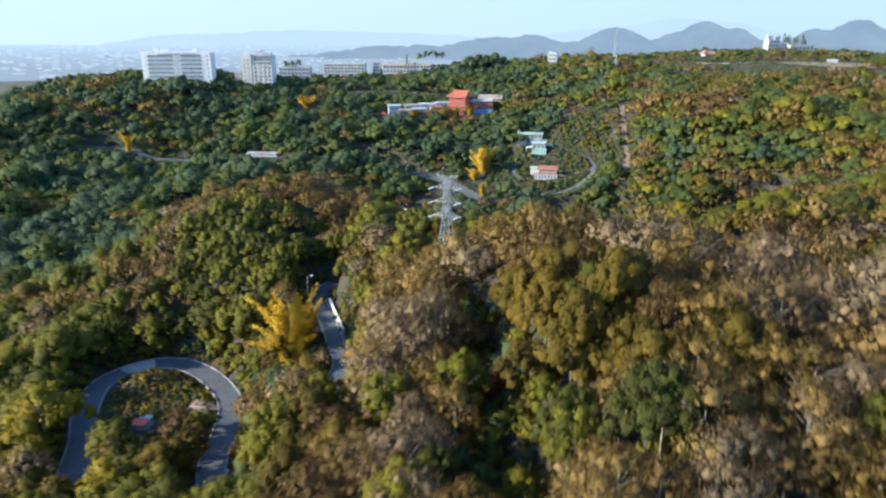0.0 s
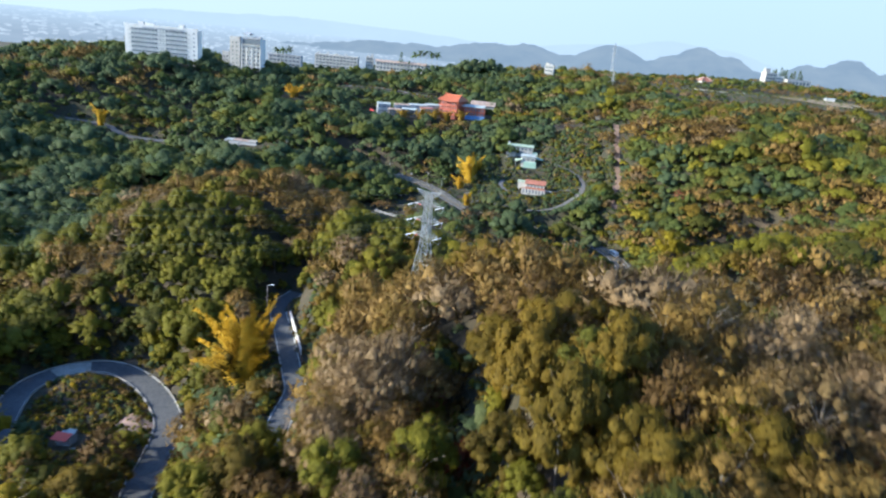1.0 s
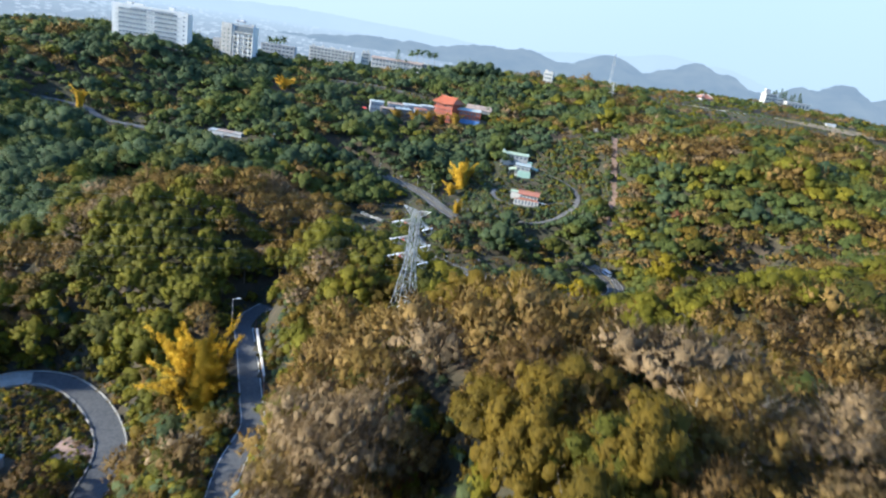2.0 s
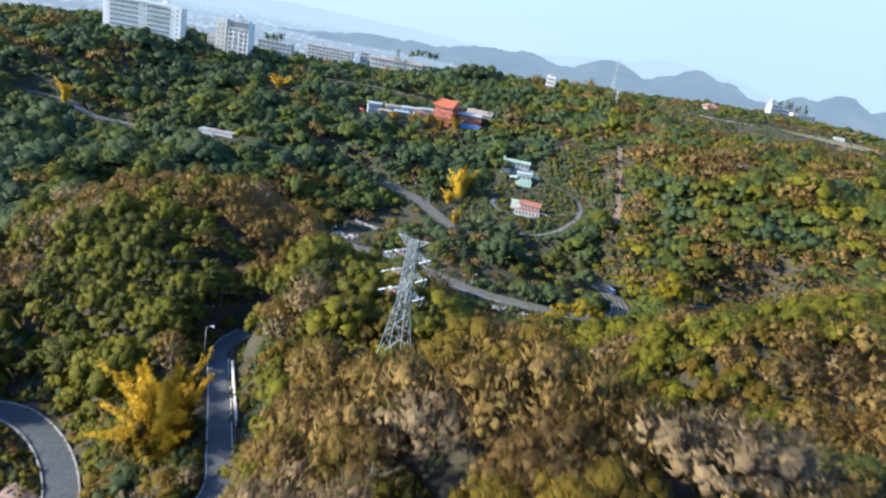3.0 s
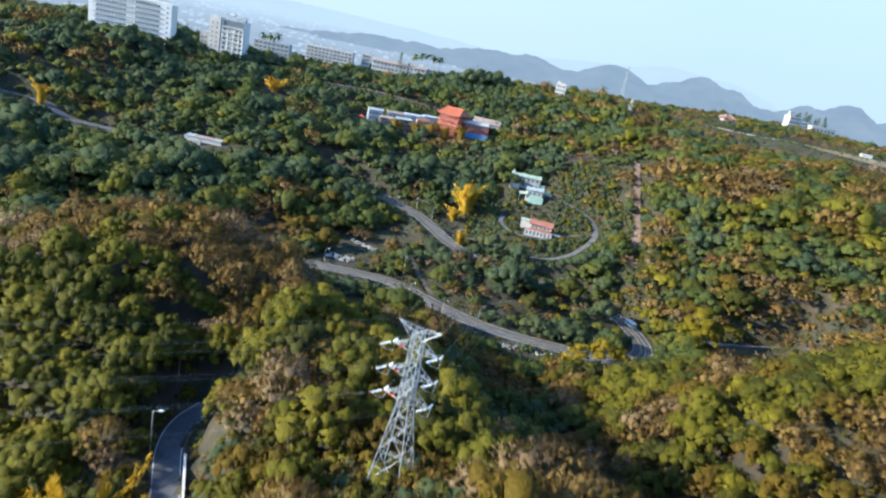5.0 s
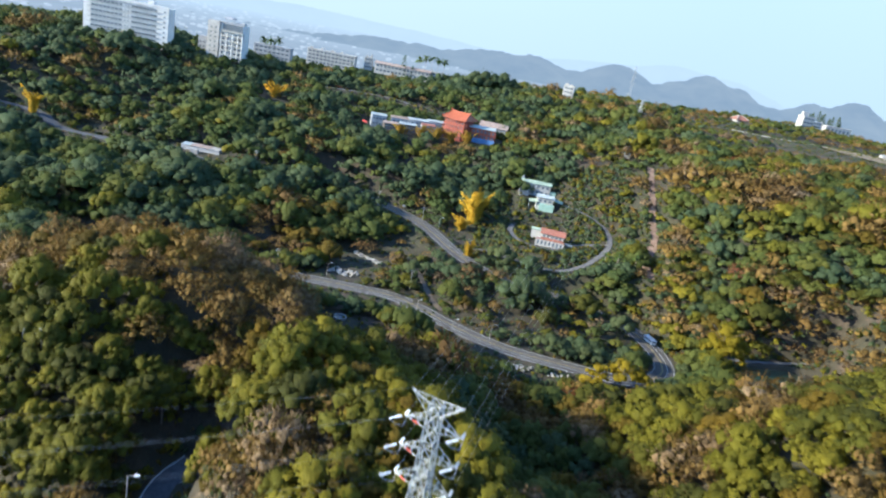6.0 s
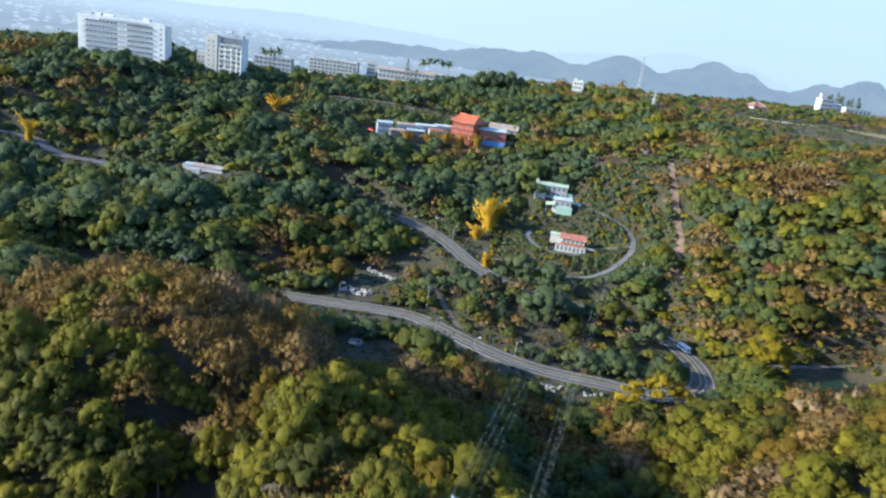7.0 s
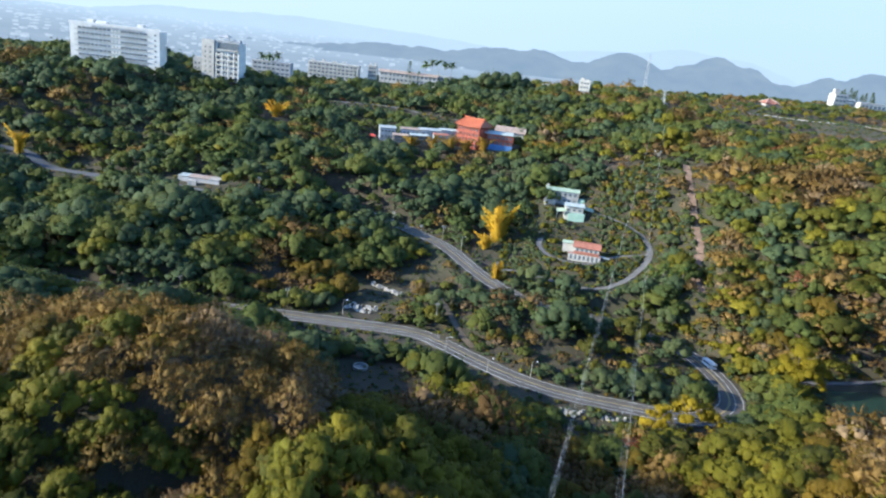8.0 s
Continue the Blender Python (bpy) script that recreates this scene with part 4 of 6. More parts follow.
def lattice_tower(at, turn, H, arms, w0=2.25, w1=0.85, w2=0.6, waist=15.0, r=0.062, insulators=True, label=""):
    """A steel lattice pylon; arms: height, reach and drop of each pair."""
    tw = thing("transmission_tower", at, label, "pylon", turn=turn)
    corner = [(-1, -1), (1, -1), (1, 1), (-1, 1)]

    def pt(k, z):
        w = tower_half(z, H, w0, w1, w2, waist)
        return Vector((corner[k][0] * w, corner[k][1] * w, z))

    for k in range(4):
        part("leg", Shape().tube(pt(k, -2.5), pt(k, waist), r * 1.5, r * 1.3, 4).tube(pt(k, waist), pt(k, H), r * 1.3, r, 4), STEEL, tw)
    levels = [0, 4.6, 8.4, 11.6, 14.2, waist + 1.0]
    while levels[-1] < H - 0.5:
        levels.append(min(levels[-1] + 1.75, H))
    for k in range(4):
        s = Shape()
        for a, b in zip(levels, levels[1:]):
            p, q, u, v = pt(k, a), pt((k + 1) % 4, a), pt(k, b), pt((k + 1) % 4, b)
            s.tube(p, v, r * 0.75, n=4).tube(q, u, r * 0.75, n=4).tube(u, v, r * 0.7, n=4)
            if b - a > 2.4:
                m, c = (p + v) / 2, (q + u) / 2
                s.tube(lerp(p, u, 0.5), (m + c) / 2, r * 0.5, n=4).tube(lerp(q, v, 0.5), (m + c) / 2, r * 0.5, n=4)
        part("bracing", s, STEEL, tw)
    tips = []
    for z, reach, rise in arms:
        w = tower_half(z, H, w0, w1, w2, waist)
        for sx in (-1, 1):
            tip = Vector((sx * reach, 0, z + rise))
            s = Shape()
            root = [Vector((sx * w, -w, z)), Vector((sx * w, w, z)), Vector((sx * w, -w, z + 1.15 - rise)), Vector((sx * w, w, z + 1.15 - rise))]
            if rise > 0.5:
                root = [Vector((sx * w, -w, z + 0.1)), Vector((sx * w, w, z + 0.1)), Vector((sx * w, -w, z - 1.2)), Vector((sx * w, w, z - 1.2))]
            for p in root:
                s.tube(p, tip, r * 0.85, n=4)
            for t in (0.35, 0.68):
                a, b, c, d = (lerp(p, tip, t) for p in root)
                s.tube(a, b, r * 0.6, n=4).tube(c, d, r * 0.6, n=4).tube(a, d, r * 0.6, n=4).tube(a, c, r * 0.6, n=4).tube(b, d, r * 0.6, n=4)
            arm = part("cross_arm", s, STEEL, tw)
            if insulators and sx < 0 and rise <= 0.5:
                part("marker_band", Shape().tube(lerp(root[0], tip, 0.30), lerp(root[0], tip, 0.62), r * 1.25, n=6), RED_PAINT, arm, "red painted band")
            tips.append((tip, rise > 0.5))
    return tw, tips


def insulator(name, p, q, parent):
    """A string of porcelain discs between two points."""
    s = Shape()
    p, q = Vector(p), Vector(q)
    n = 9
    for k in range(n):
        a, b = lerp(p, q, k / n), lerp(p, q, (k + 0.62) / n)
        s.tube(a, b, 0.13, 0.10, 8)
    s.tube(p, q, 0.05, n=5)
    return part(name, s, PORCELAIN, parent, "string of white porcelain discs")


PYLON = (0.9, 155.0, land_at(0.9, 155.0))
PYLON_TURN = -25.0
HEIGHT = 70.0 - PYLON[2]
ARMS = [(60.4 - PYLON[2], 3.2, 0.0), (63.8 - PYLON[2], 3.2, 0.0), (67.2 - PYLON[2], 3.2, 0.0), (HEIGHT - 0.1, 2.9, 0.55)]
tower, TIPS = lattice_tower(PYLON, PYLON_TURN, HEIGHT, ARMS, waist=59.5 - PYLON[2], label="galvanised steel lattice pylon standing among trees")
FAR_PYLON = (163.0, 655.0, land_at(163.0, 655.0) - 1.0)
far_tower, FAR_TIPS = lattice_tower(FAR_PYLON, -15, 88.0 - FAR_PYLON[2], [(5.5 + k, 3.4, 0.0) for k in (0.0, 3.2, 6.4)] + [(87.8 - FAR_PYLON[2], 3.0, 0.5)], 1.5, 1.0, 0.7, 5.0, 0.09, False,
                                    "pale steel lattice pylon on the wooded ridge")
HAZE_PYLON = (247.0, 1000.0, 58.0)
lattice_tower(HAZE_PYLON, 10, 60.0, [(40, 4, 0.0), (46, 4, 0.0), (52, 4, 0.0)], 3.0, 1.3, 0.8, 32.0, 0.06, False, "distant grey steel lattice pylon")

to_world = pose(*PYLON, 0, 0, PYLON_TURN)
far_world = pose(*FAR_PYLON, 0, 0, -15)
AWAY = Vector((-0.93, -0.33, -0.10)).normalized()
for (tip, earth), (far_tip, _) in zip(TIPS, FAR_TIPS):
    a, b = to_world @ tip, far_world @ far_tip
    fore = (b - a).normalized()
    start_f, start_b = a, a
    if not earth:
        start_f, start_b = a + fore * 1.5 + Vector((0, 0, -0.25)), a + AWAY * 1.6 + Vector((0, 0, -0.2))
        inv = to_world.inverted()
        insulator("insulator", inv @ (a + fore * 0.25), inv @ start_f, tower)
        insulator("insulator", inv @ (a + AWAY * 0.35), inv @ start_b, tower)
        u = Vector((0, 0, -1.0))
        part("jumper_wire", Shape().path([inv @ start_b, inv @ (a + AWAY * 0.8 + u * 0.9), inv @ (a + u * 1.25), inv @ (a + fore * 0.8 + u * 0.9), inv @ start_f], 0.035, 4), CABLE, tower)
    ob = thing("power_cable", tuple(start_f), "thin grey overhead power cable sagging between two pylons", "cable", "power cables")
    pts = [lerp(start_f, b, k / 30) - Vector((0, 0, 4 * 9.0 * (k / 30) * (1 - k / 30))) - start_f for k in range(31)]
    part("wire", Shape().path(pts, 0.0075, 4), CABLE, ob)
    end = start_b + Vector((-150, -72, 12))
    ob = thing("power_cable", tuple(start_b), "thin grey overhead power cable sagging across the hillside", "cable", "power cables")
    pts = [lerp(start_b, end, k / 20) - Vector((0, 0, 4 * 4.0 * (k / 20) * (1 - k / 20))) - start_b for k in range(21)]
    part("wire", Shape().path(pts, 0.006, 4), CABLE, ob)


# ---------------------------------------------------------------- buildings
def window_grid(parent, x0, x1, y, zs, cols, w, h, skip=(), frame_mat=None, bars=True):
    """Windows along a wall that faces -y, each set back pane with a sill."""
    pane = Shape().box((0, 0, 0), (w, 0.12, h)).mesh("window")
    pane.materials.append(GLASS)
    sill = Shape().box((0, 0, 0), (w + 0.2, 0.22, 0.12)).mesh("sill")
    sill.materials.append(frame_mat or WHITE)
    for zi, z in enumerate(zs):
        for k in range(cols):
            if (zi, k) in skip:
                continue
            x = lerp(x0, x1, (k + 0.5) / cols)
            win = part("window", pane, None, parent)
            win.location = (x, y - 0.02, z)
            sl = part("sill", sill, None, win)
            sl.location = (0, -0.08, -h / 2 - 0.06)


def gable_roof(L, W, h, over=0.5, thick=0.22):
    """A pitched roof slab, its ridge along x."""
    s = Shape()
    a, b = L / 2 + over, W / 2 + over
    drop = h * over / (W / 2)
    vs = [(-a, -b, -drop), (a, -b, -drop), (a, 0, h), (-a, 0, h), (-a, b, -drop), (a, b, -drop)]
    vs += [(x, y, z + thick) for x, y, z in vs]
    return s.add(vs, [(0, 3, 2, 1), (3, 4, 5, 2), (6, 7, 8, 9), (9, 8, 11, 10), (0, 1, 7, 6), (4, 10, 11, 5), (0, 6, 9, 3), (3, 9, 10, 4), (1, 2, 8, 7), (2, 5, 11, 8)])


def hip_roof(L, W, h, over=0.6, thick=0.2, ridge=0.5, flare=0.0):
    a, b, c = L / 2 + over, W / 2 + over, L / 2 * ridge
    vs = [(-a, -b, flare), (0, -b, 0), (a, -b, flare), (a, b, flare), (0, b, 0), (-a, b, flare), (-c, 0, h), (c, 0, h)]
    vs += [(-a, -b, flare - thick), (0, -b, -thick), (a, -b, flare - thick), (a, b, flare - thick), (0, b, -thick), (-a, b, flare - thick)]
    fs = [(0, 1, 6), (1, 7, 6), (1, 2, 7), (2, 3, 7), (3, 4, 7), (4, 6, 7), (4, 5, 6), (5, 0, 6), (8, 13, 12, 11, 10, 9)]
    fs += [(k, 8 + k, 8 + (k + 1) % 6, (k + 1) % 6) for k in range(6)]
    return Shape().add(vs, fs)


def seams(L, W, h, n, over=0.5, thick=0.22, size=0.07):
    """Raised seams down both slopes of a gable roof."""
    s = Shape()
    b, drop = W / 2 + over, h * over / (W / 2)
    for k in range(n):
        x = lerp(-L / 2 - over + 0.2, L / 2 + over - 0.2, k / (n - 1))
        for y in (-b, b):
            s.tube((x, y, -drop + thick), (x, 0, h + thick), size, n=4)
    return s


def wall_box(L, W, h):
    """A walled block, open above, with thick walls."""
    s, t = Shape(), 0.3
    s.box((0, -W / 2 + t / 2, h / 2 - 0.6), (L, t, h + 1.2)).box((0, W / 2 - t / 2, h / 2 - 0.6), (L, t, h + 1.2))
    s.box((-L / 2 + t / 2, 0, h / 2 - 0.6), (t, W - 2 * t, h + 1.2)).box((L / 2 - t / 2, 0, h / 2 - 0.6), (t, W - 2 * t, h + 1.2))
    return s.box((0, 0, h - 0.15), (L - 2 * t, W - 2 * t, 0.3))


def red_roofed_house():
    h = thing("house", (67.0, 427.5, 14.6), "two-storey white house with a red pitched roof and an arcade", "house", turn=-12)
    h.scale = (0.86, 0.86, 0.86)
    lower = part("arcade_wall", wall_box(17.0, 5.0, 3.4), WHITE, h, "white ground floor wall")
    lower.location = (-0.3, -2.2, 0)
    arch = Shape().box((0, 0, 0), (1.15, 0.14, 2.0)).tube((0, -0.07, 1.0), (0, 0.07, 1.0), 0.57, n=12).mesh("arch_opening")
    arch.materials.append(GLASS)
    for k in range(7):
        a = part("arch_opening", arch, None, lower)
        a.location = (-6.9 + 2.3 * k, -2.53, 1.5)
    part("terrace_parapet", Shape().box((0, 0, 0), (17.2, 0.2, 0.7)), ROOF_RED, h, "red terrace edge").location = (-0.3, -4.65, 3.75)
    upper = part("wall", wall_box(13.5, 6.5, 7.0), WHITE, h)
    upper.location = (0.6, 1.5, 0)
    window_grid(upper, -6.2, 6.2, -3.26, [5.2], 5, 1.3, 1.4)
    roof = part("roof", gable_roof(13.5, 6.5, 1.9, 0.8), ROOF_RED, h, "red tiled pitched roof")
    roof.location = (0.6, 1.5, 7.0)
    part("roof_seam", seams(13.5, 6.5, 1.9, 20, 0.8), ROOF_RED, roof)
    part("ridge_cap", Shape().tube((-7.6, 0, 2.15), (7.6, 0, 2.15), 0.16, n=6), ROOF_RED, roof)
    awning = part("awning", Shape().box((0, 0, 0), (13.4, 2.2, 0.14), 0, 1.0), ROOF_RED, h, "red lean-to awning")
    awning.matrix_basis = pose(0.6, -2.6, 4.25, 14, 0, 0)
    annex = part("annex_roof", gable_roof(11, 4.5, 0.7, 0.4), ROOF_GREEN, h, "pale green sheet roof")
    annex.location = (-7.0, 7.5, 6.3)
    aw = part("annex_wall", wall_box(11, 4.5, 6.3), WHITE, h)
    aw.location = (-7.0, 7.5, 0)
    sh = part("side_awning", Shape().box((0, 0, 0), (5.5, 3.2, 0.12)), ROOF_PALE, h, "white flat awning on the side")
    sh.matrix_basis = pose(10.6, -1.2, 2.9, 0, 6, 0)
    for x in (8.6, 12.6):
        part("awning_post", Shape().tube((x, -2.5, -0.6), (x, -2.5, 2.9), 0.06), STEEL, h)


def green_house():
    h = thing("house", (66.3, 464.0, 24.4), "white house with pale green sheet roofs on the slope", "house", turn=-6)
    w = part("wall", wall_box(9.0, 6.5, 7.6), WHITE, h)
    window_grid(w, -4.2, 4.2, -3.26, [5.6], 3, 1.5, 1.2)
    part("lower_wall", wall_box(8.2, 2.2, 4.2), MINT, h, "mint green lower wall").location = (1.2, -4.4, 0)
    r = part("roof", gable_roof(9.0, 6.5, 0.9, 0.7), ROOF_PALE, h, "pale sheet metal roof")
    r.location = (0, 0, 7.6)
    part("roof_seam", seams(9.0, 6.5, 0.9, 12, 0.7), ROOF_PALE, r)
    for x, y, tilt, wd in ((-6.3, -2.2, 10, 5.0), (7.2, 0.5, -9, 6.0)):
        a = part("lean_to_roof", Shape().box((0, 0, 0), (wd, 5.2, 0.14)), ROOF_GREEN, h, "pale green lean-to roof")
        a.matrix_basis = pose(x, y, 4.9 if x < 0 else 6.2, 6, -tilt, 0)
        for yy in (-2.2, 2.2):
            px = x + (-2 if x < 0 else 2.4)
            part("post", Shape().tube((px, y + yy, -0.6), (px, y + yy, 4.7 if x < 0 else 6.0), 0.08), STEEL, h)


def upper_house():
    h = thing("house", (62.5, 481.5, 29.2), "long white two-storey house with a pale green roof", "house", turn=-5)
    w = part("wall", wall_box(17.0, 7.0, 6.6), WHITE, h)
    window_grid(w, -8, 8, -3.51, [1.6, 4.9], 6, 1.4, 1.4)
    r = part("roof", gable_roof(17.0, 7.0, 1.0, 0.6), ROOF_GREEN, h, "pale green sheet metal roof")
    r.location = (0, 0, 6.6)
    part("roof_seam", seams(17.0, 7.0, 1.0, 18, 0.6), ROOF_GREEN, r)
    part("porch", wall_box(6.0, 3.0, 2.6), WHITE, h, "white flat-roofed porch").location = (-6.4, -5.0, 0)
    b = part("balcony", Shape().box((0, 0, 0), (7.0, 1.6, 0.2)).box((0, -0.75, 0.5), (7.0, 0.1, 0.9)), WHITE, h)
    b.location = (-4.0, -4.2, 3.2)
    part("water_tank", Shape().tube((0, 0, 0), (0, 0, 1.6), 0.7, 0.7, 12).tube((0, 0, 1.6), (0, 0, 1.85), 0.7, 0.2, 12), STEEL, h, "steel water tank").location = (-8.0, 0.5, 7.2)
    part("side_shed", wall_box(3.4, 4.0, 3.0), MINT, h).location = (10.4, -1.0, 0)


def temple():
    t = thing("temple", (15.0, 562.0, 41.0), "red temple hall with orange tiled sweeping roofs", "temple", turn=-36)
    body = part("wall", wall_box(16.0, 11.0, 14.0), TEMPLE_RED, t)
    for z in (1.2, 4.6, 8.0, 11.3):
        window_grid(body, -7.4, 7.4, -5.51, [z + 1.2], 6, 1.3, 1.7, frame_mat=TEMPLE_RED)
    for z in (3.6, 7.0, 10.3):
        part("balcony", Shape().box((0, 0, 0), (17.2, 1.7, 0.25)).box((0, -0.8, 0.5), (17.2, 0.1, 0.8)), TEMPLE_RED, t).location = (0, -6.2, z)
        part("side_balcony", Shape().box((0, 0, 0), (1.4, 11.6, 0.25)).box((0.65, 0, 0.5), (0.1, 11.6, 0.8)), TEMPLE_RED, t).location = (8.6, -0.2, z)
    col = Shape().tube((0, 0, 0), (0, 0, 14.0), 0.24, n=8).mesh("column")
    col.materials.append(TEMPLE_RED)
    for k in range(7):
        part("column", col, None, t).location = (-8.1 + 2.7 * k, -6.9, 0)
    for k in range(4):
        part("column", col, None, t).location = (9.1, -4.2 + 3.1 * k, 0)
    top = part("upper_roof", hip_roof(16.4, 12.4, 5.0, 1.6, 0.28, 0.88, 0.8), TEMPLE_TILE, t, "orange tiled sweeping roof with upturned corners")
    top.location = (0, 0, 14.0)
    part("ridge", Shape().path([(-8.2, 0, 6.2), (-7.0, 0, 5.3), (0, 0, 5.0), (7.0, 0, 5.3), (8.2, 0, 6.2)], 0.32, 6), TEMPLE_TILE, top, "curved orange ridge")
    part("gable", Shape().add([(7.3, -4.4, 1.6), (7.3, 4.4, 1.6), (7.3, 0, 4.9), (7.9, -4.4, 1.6), (7.9, 4.4, 1.6), (7.9, 0, 4.9)], [(0, 1, 2), (5, 4, 3), (0, 3, 4, 1), (1, 4, 5, 2), (2, 5, 3, 0)]), TEMPLE_RED, top, "red gable end")
    for sx in (-1, 1):
        for sy in (-1, 1):
            part("hip_ridge", Shape().tube((sx * 7.2, 0, 5.1), (sx * 9.8, sy * 7.8, 0.95), 0.22, n=6), TEMPLE_TILE, top)
    wing = thing("temple_wing", (32.5, 561.0, 42.0), "red side wing with blue sheet cladding and a pale roof", "building", turn=-4)
    w = part("wall", wall_box(17.0, 9.0, 10.0), TEMPLE_RED, wing)
    window_grid(w, -8, 8, -4.51, [4.6, 8.0], 6, 1.5, 1.7, frame_mat=TEMPLE_RED)
    part("cladding", Shape().box((0, 0, 0), (15.5, 0.2, 4.6)), BLUE_SHEET, wing, "blue corrugated sheet cladding").location = (0.6, -4.8, 1.2)
    part("floor_band", Shape().box((0, 0, 0), (17.4, 0.8, 0.3)), TEMPLE_RED, wing).location = (0, -4.8, 6.2)
    part("roof", gable_roof(17.0, 9.0, 1.3, 0.8), ROOF_PALE, wing, "pale blue sheet roof").location = (-1.0, 0, 10.2)
    back = thing("temple_hall", (40.0, 572.0, 44.0), "grey hall with a brown pitched roof behind the temple", "building", turn=-10)
    part("wall", wall_box(18.0, 9.0, 9.6), GREY_WALL, back)
    r = part("roof", gable_roof(18.0, 9.0, 2.4, 1.2), ROOF_BROWN, back, "brown pitched roof")
    r.location = (0, 0, 9.6)
    part("roof_seam", seams(18.0, 9.0, 2.4, 22, 1.2), ROOF_BROWN, r)


def temple_sheds():
    """The row of low sheet-roofed buildings beside the temple."""
    rows = [(-40.5, 563, 39.6, 10, 9, 8.6, ROOF_PALE, GREY_WALL), (-31.5, 556, 39.4, 9, 7, 5.6, ROOF_BROWN, WEATHERED), (-26.0, 566, 40.0, 12, 8, 8.2, ROOF_BROWN, GREY_WALL),
            (-19.5, 557, 39.8, 11, 6, 6.2, ROOF_PALE, WEATHERED), (-13.0, 567, 40.2, 14, 8, 8.8, ROOF_PALE, GREY_WALL), (-6.0, 559, 40.2, 9, 6, 7.4, ROOF_RED, GREY_WALL),
            (0.0, 568, 40.6, 13, 7, 9.4, ROOF_PALE, GREY_WALL)]
    for x, y, z, L, W, H, roof, wall in rows:
        b = thing("shed", (x, y, z), {ROOF_PALE: "low grey building with a pale sheet roof beside the temple", ROOF_BROWN: "low building with a brown sheet roof beside the temple",
                                      ROOF_RED: "low building with a red roof beside the temple"}[roof], "shed", "sheds beside the temple", 10)
        w = part("wall", wall_box(L, W, H), wall, b)
        window_grid(w, -L / 2 + 0.6, L / 2 - 0.6, -W / 2 - 0.01, [H * 0.35, H * 0.75], 4, 1.4, 1.2)
        r = part("roof", gable_roof(L, W, 0.8, 0.5), roof, b)
        r.location = (0, 0, H)
        part("roof_seam", seams(L, W, 0.8, int(L)), roof, r)
    tent = thing("canopy", (-49.5, 559.0, 39.0), "small dark red canopy beside the sheds", "canopy")
    part("cover", hip_roof(4.0, 4.0, 1.3, 0.2, 0.15, 0.2), RED_PAINT, tent).location = (0, 0, 3.0)
    for x in (-1.8, 1.8):
        for y in (-1.8, 1.8):
            part("post", Shape().tube((x, y, -0.6), (x, y, 3.0), 0.06), STEEL, tent)


def roadside_shed():
    s = thing("shed", (-125.5, 463.0, 22.9), "long low shed with a pale patched sheet roof beside a road", "shed", turn=-8)
    part("wall", wall_box(22.0, 5.0, 2.2), GREY_WALL, s)
    for k, (x, mat, tilt) in enumerate(((-8.2, ROOF_PALE, 4), (-2.9, ROOF_BROWN, 5), (2.6, ROOF_BROWN, 4), (8.1, CONCRETE, 6))):
        r = part("roof_panel", Shape().box((0, 0, 0), (5.6, 6.0, 0.14)), mat, s, "weathered sheet roof panel")
        r.matrix_basis = pose(x, 0, 2.35 + 0.07 * (k % 2), tilt, 0, 0)
    box = thing("container", (-128.0, 457.8, 21.9), "white box beside the long shed", "container")
    part("body", Shape().box((0, 0, 1.0), (4.2, 2.0, 2.6)), WHITE, box)
    part("door", Shape().box((0, 0, 0), (1.0, 0.08, 1.9)), GREY_WALL, box).location = (-1.0, -1.03, 0.9)


def apartment_block():
    b = thing("apartment_block", (-227.0, 596.0, 60.0), "long pale multi-storey apartment slab above the woods", "apartment building", turn=2)
    L, W, H = 58.0, 13.0, 29.3
    wall = part("wall", wall_box(L, W, H), PALE_WALL, b)
    zs = [3.0 + 3.4 * k for k in range(8)]
    window_grid(wall, -L / 2 + 5, -2.5, -W / 2 - 0.01, zs, 8, 2.3, 1.25)
    window_grid(wall, 3.5, L / 2 - 8, -W / 2 - 0.01, zs, 7, 2.3, 1.25)
    window_grid(wall, -1.6, 2.6, -W / 2 - 0.01, zs, 2, 0.7, 0.9)
    window_grid(wall, L / 2 - 4.5, L / 2 - 1.0, -W / 2 - 0.01, zs, 1, 1.3, 1.0)
    for z in zs:
        part("floor_band", Shape().box((0, 0, 0), (L - 9, 0.5, 0.5)), WHITE, b).location = (-1.5, -W / 2 - 0.2, z - 1.2)
    part("parapet", Shape().box((0, 0, 0), (L + 0.6, 0.5, 1.4)), PALE_WALL, b).location = (0, -W / 2 + 0.1, H + 0.5)
    part("roof_band", Shape().box((0, 0, 0), (33, 0.3, 1.1)), GREY_WALL, b, "darker band below the parapet").location = (2, -W / 2 - 0.15, H - 1.2)
    for x, w, h in ((-17.5, 4.0, 3.0), (-10.5, 7.0, 2.4), (15.0, 4.0, 3.2)):
        part("roof_hut", Shape().box((0, 0, 0), (w, 5.0, h)), PALE_WALL, b, "lift hut on the roof").location = (x, 0, H + h / 2)
    part("antenna", Shape().tube((14.6, 0, H + 3), (14.6, 0, H + 6), 0.07), STEEL, b)


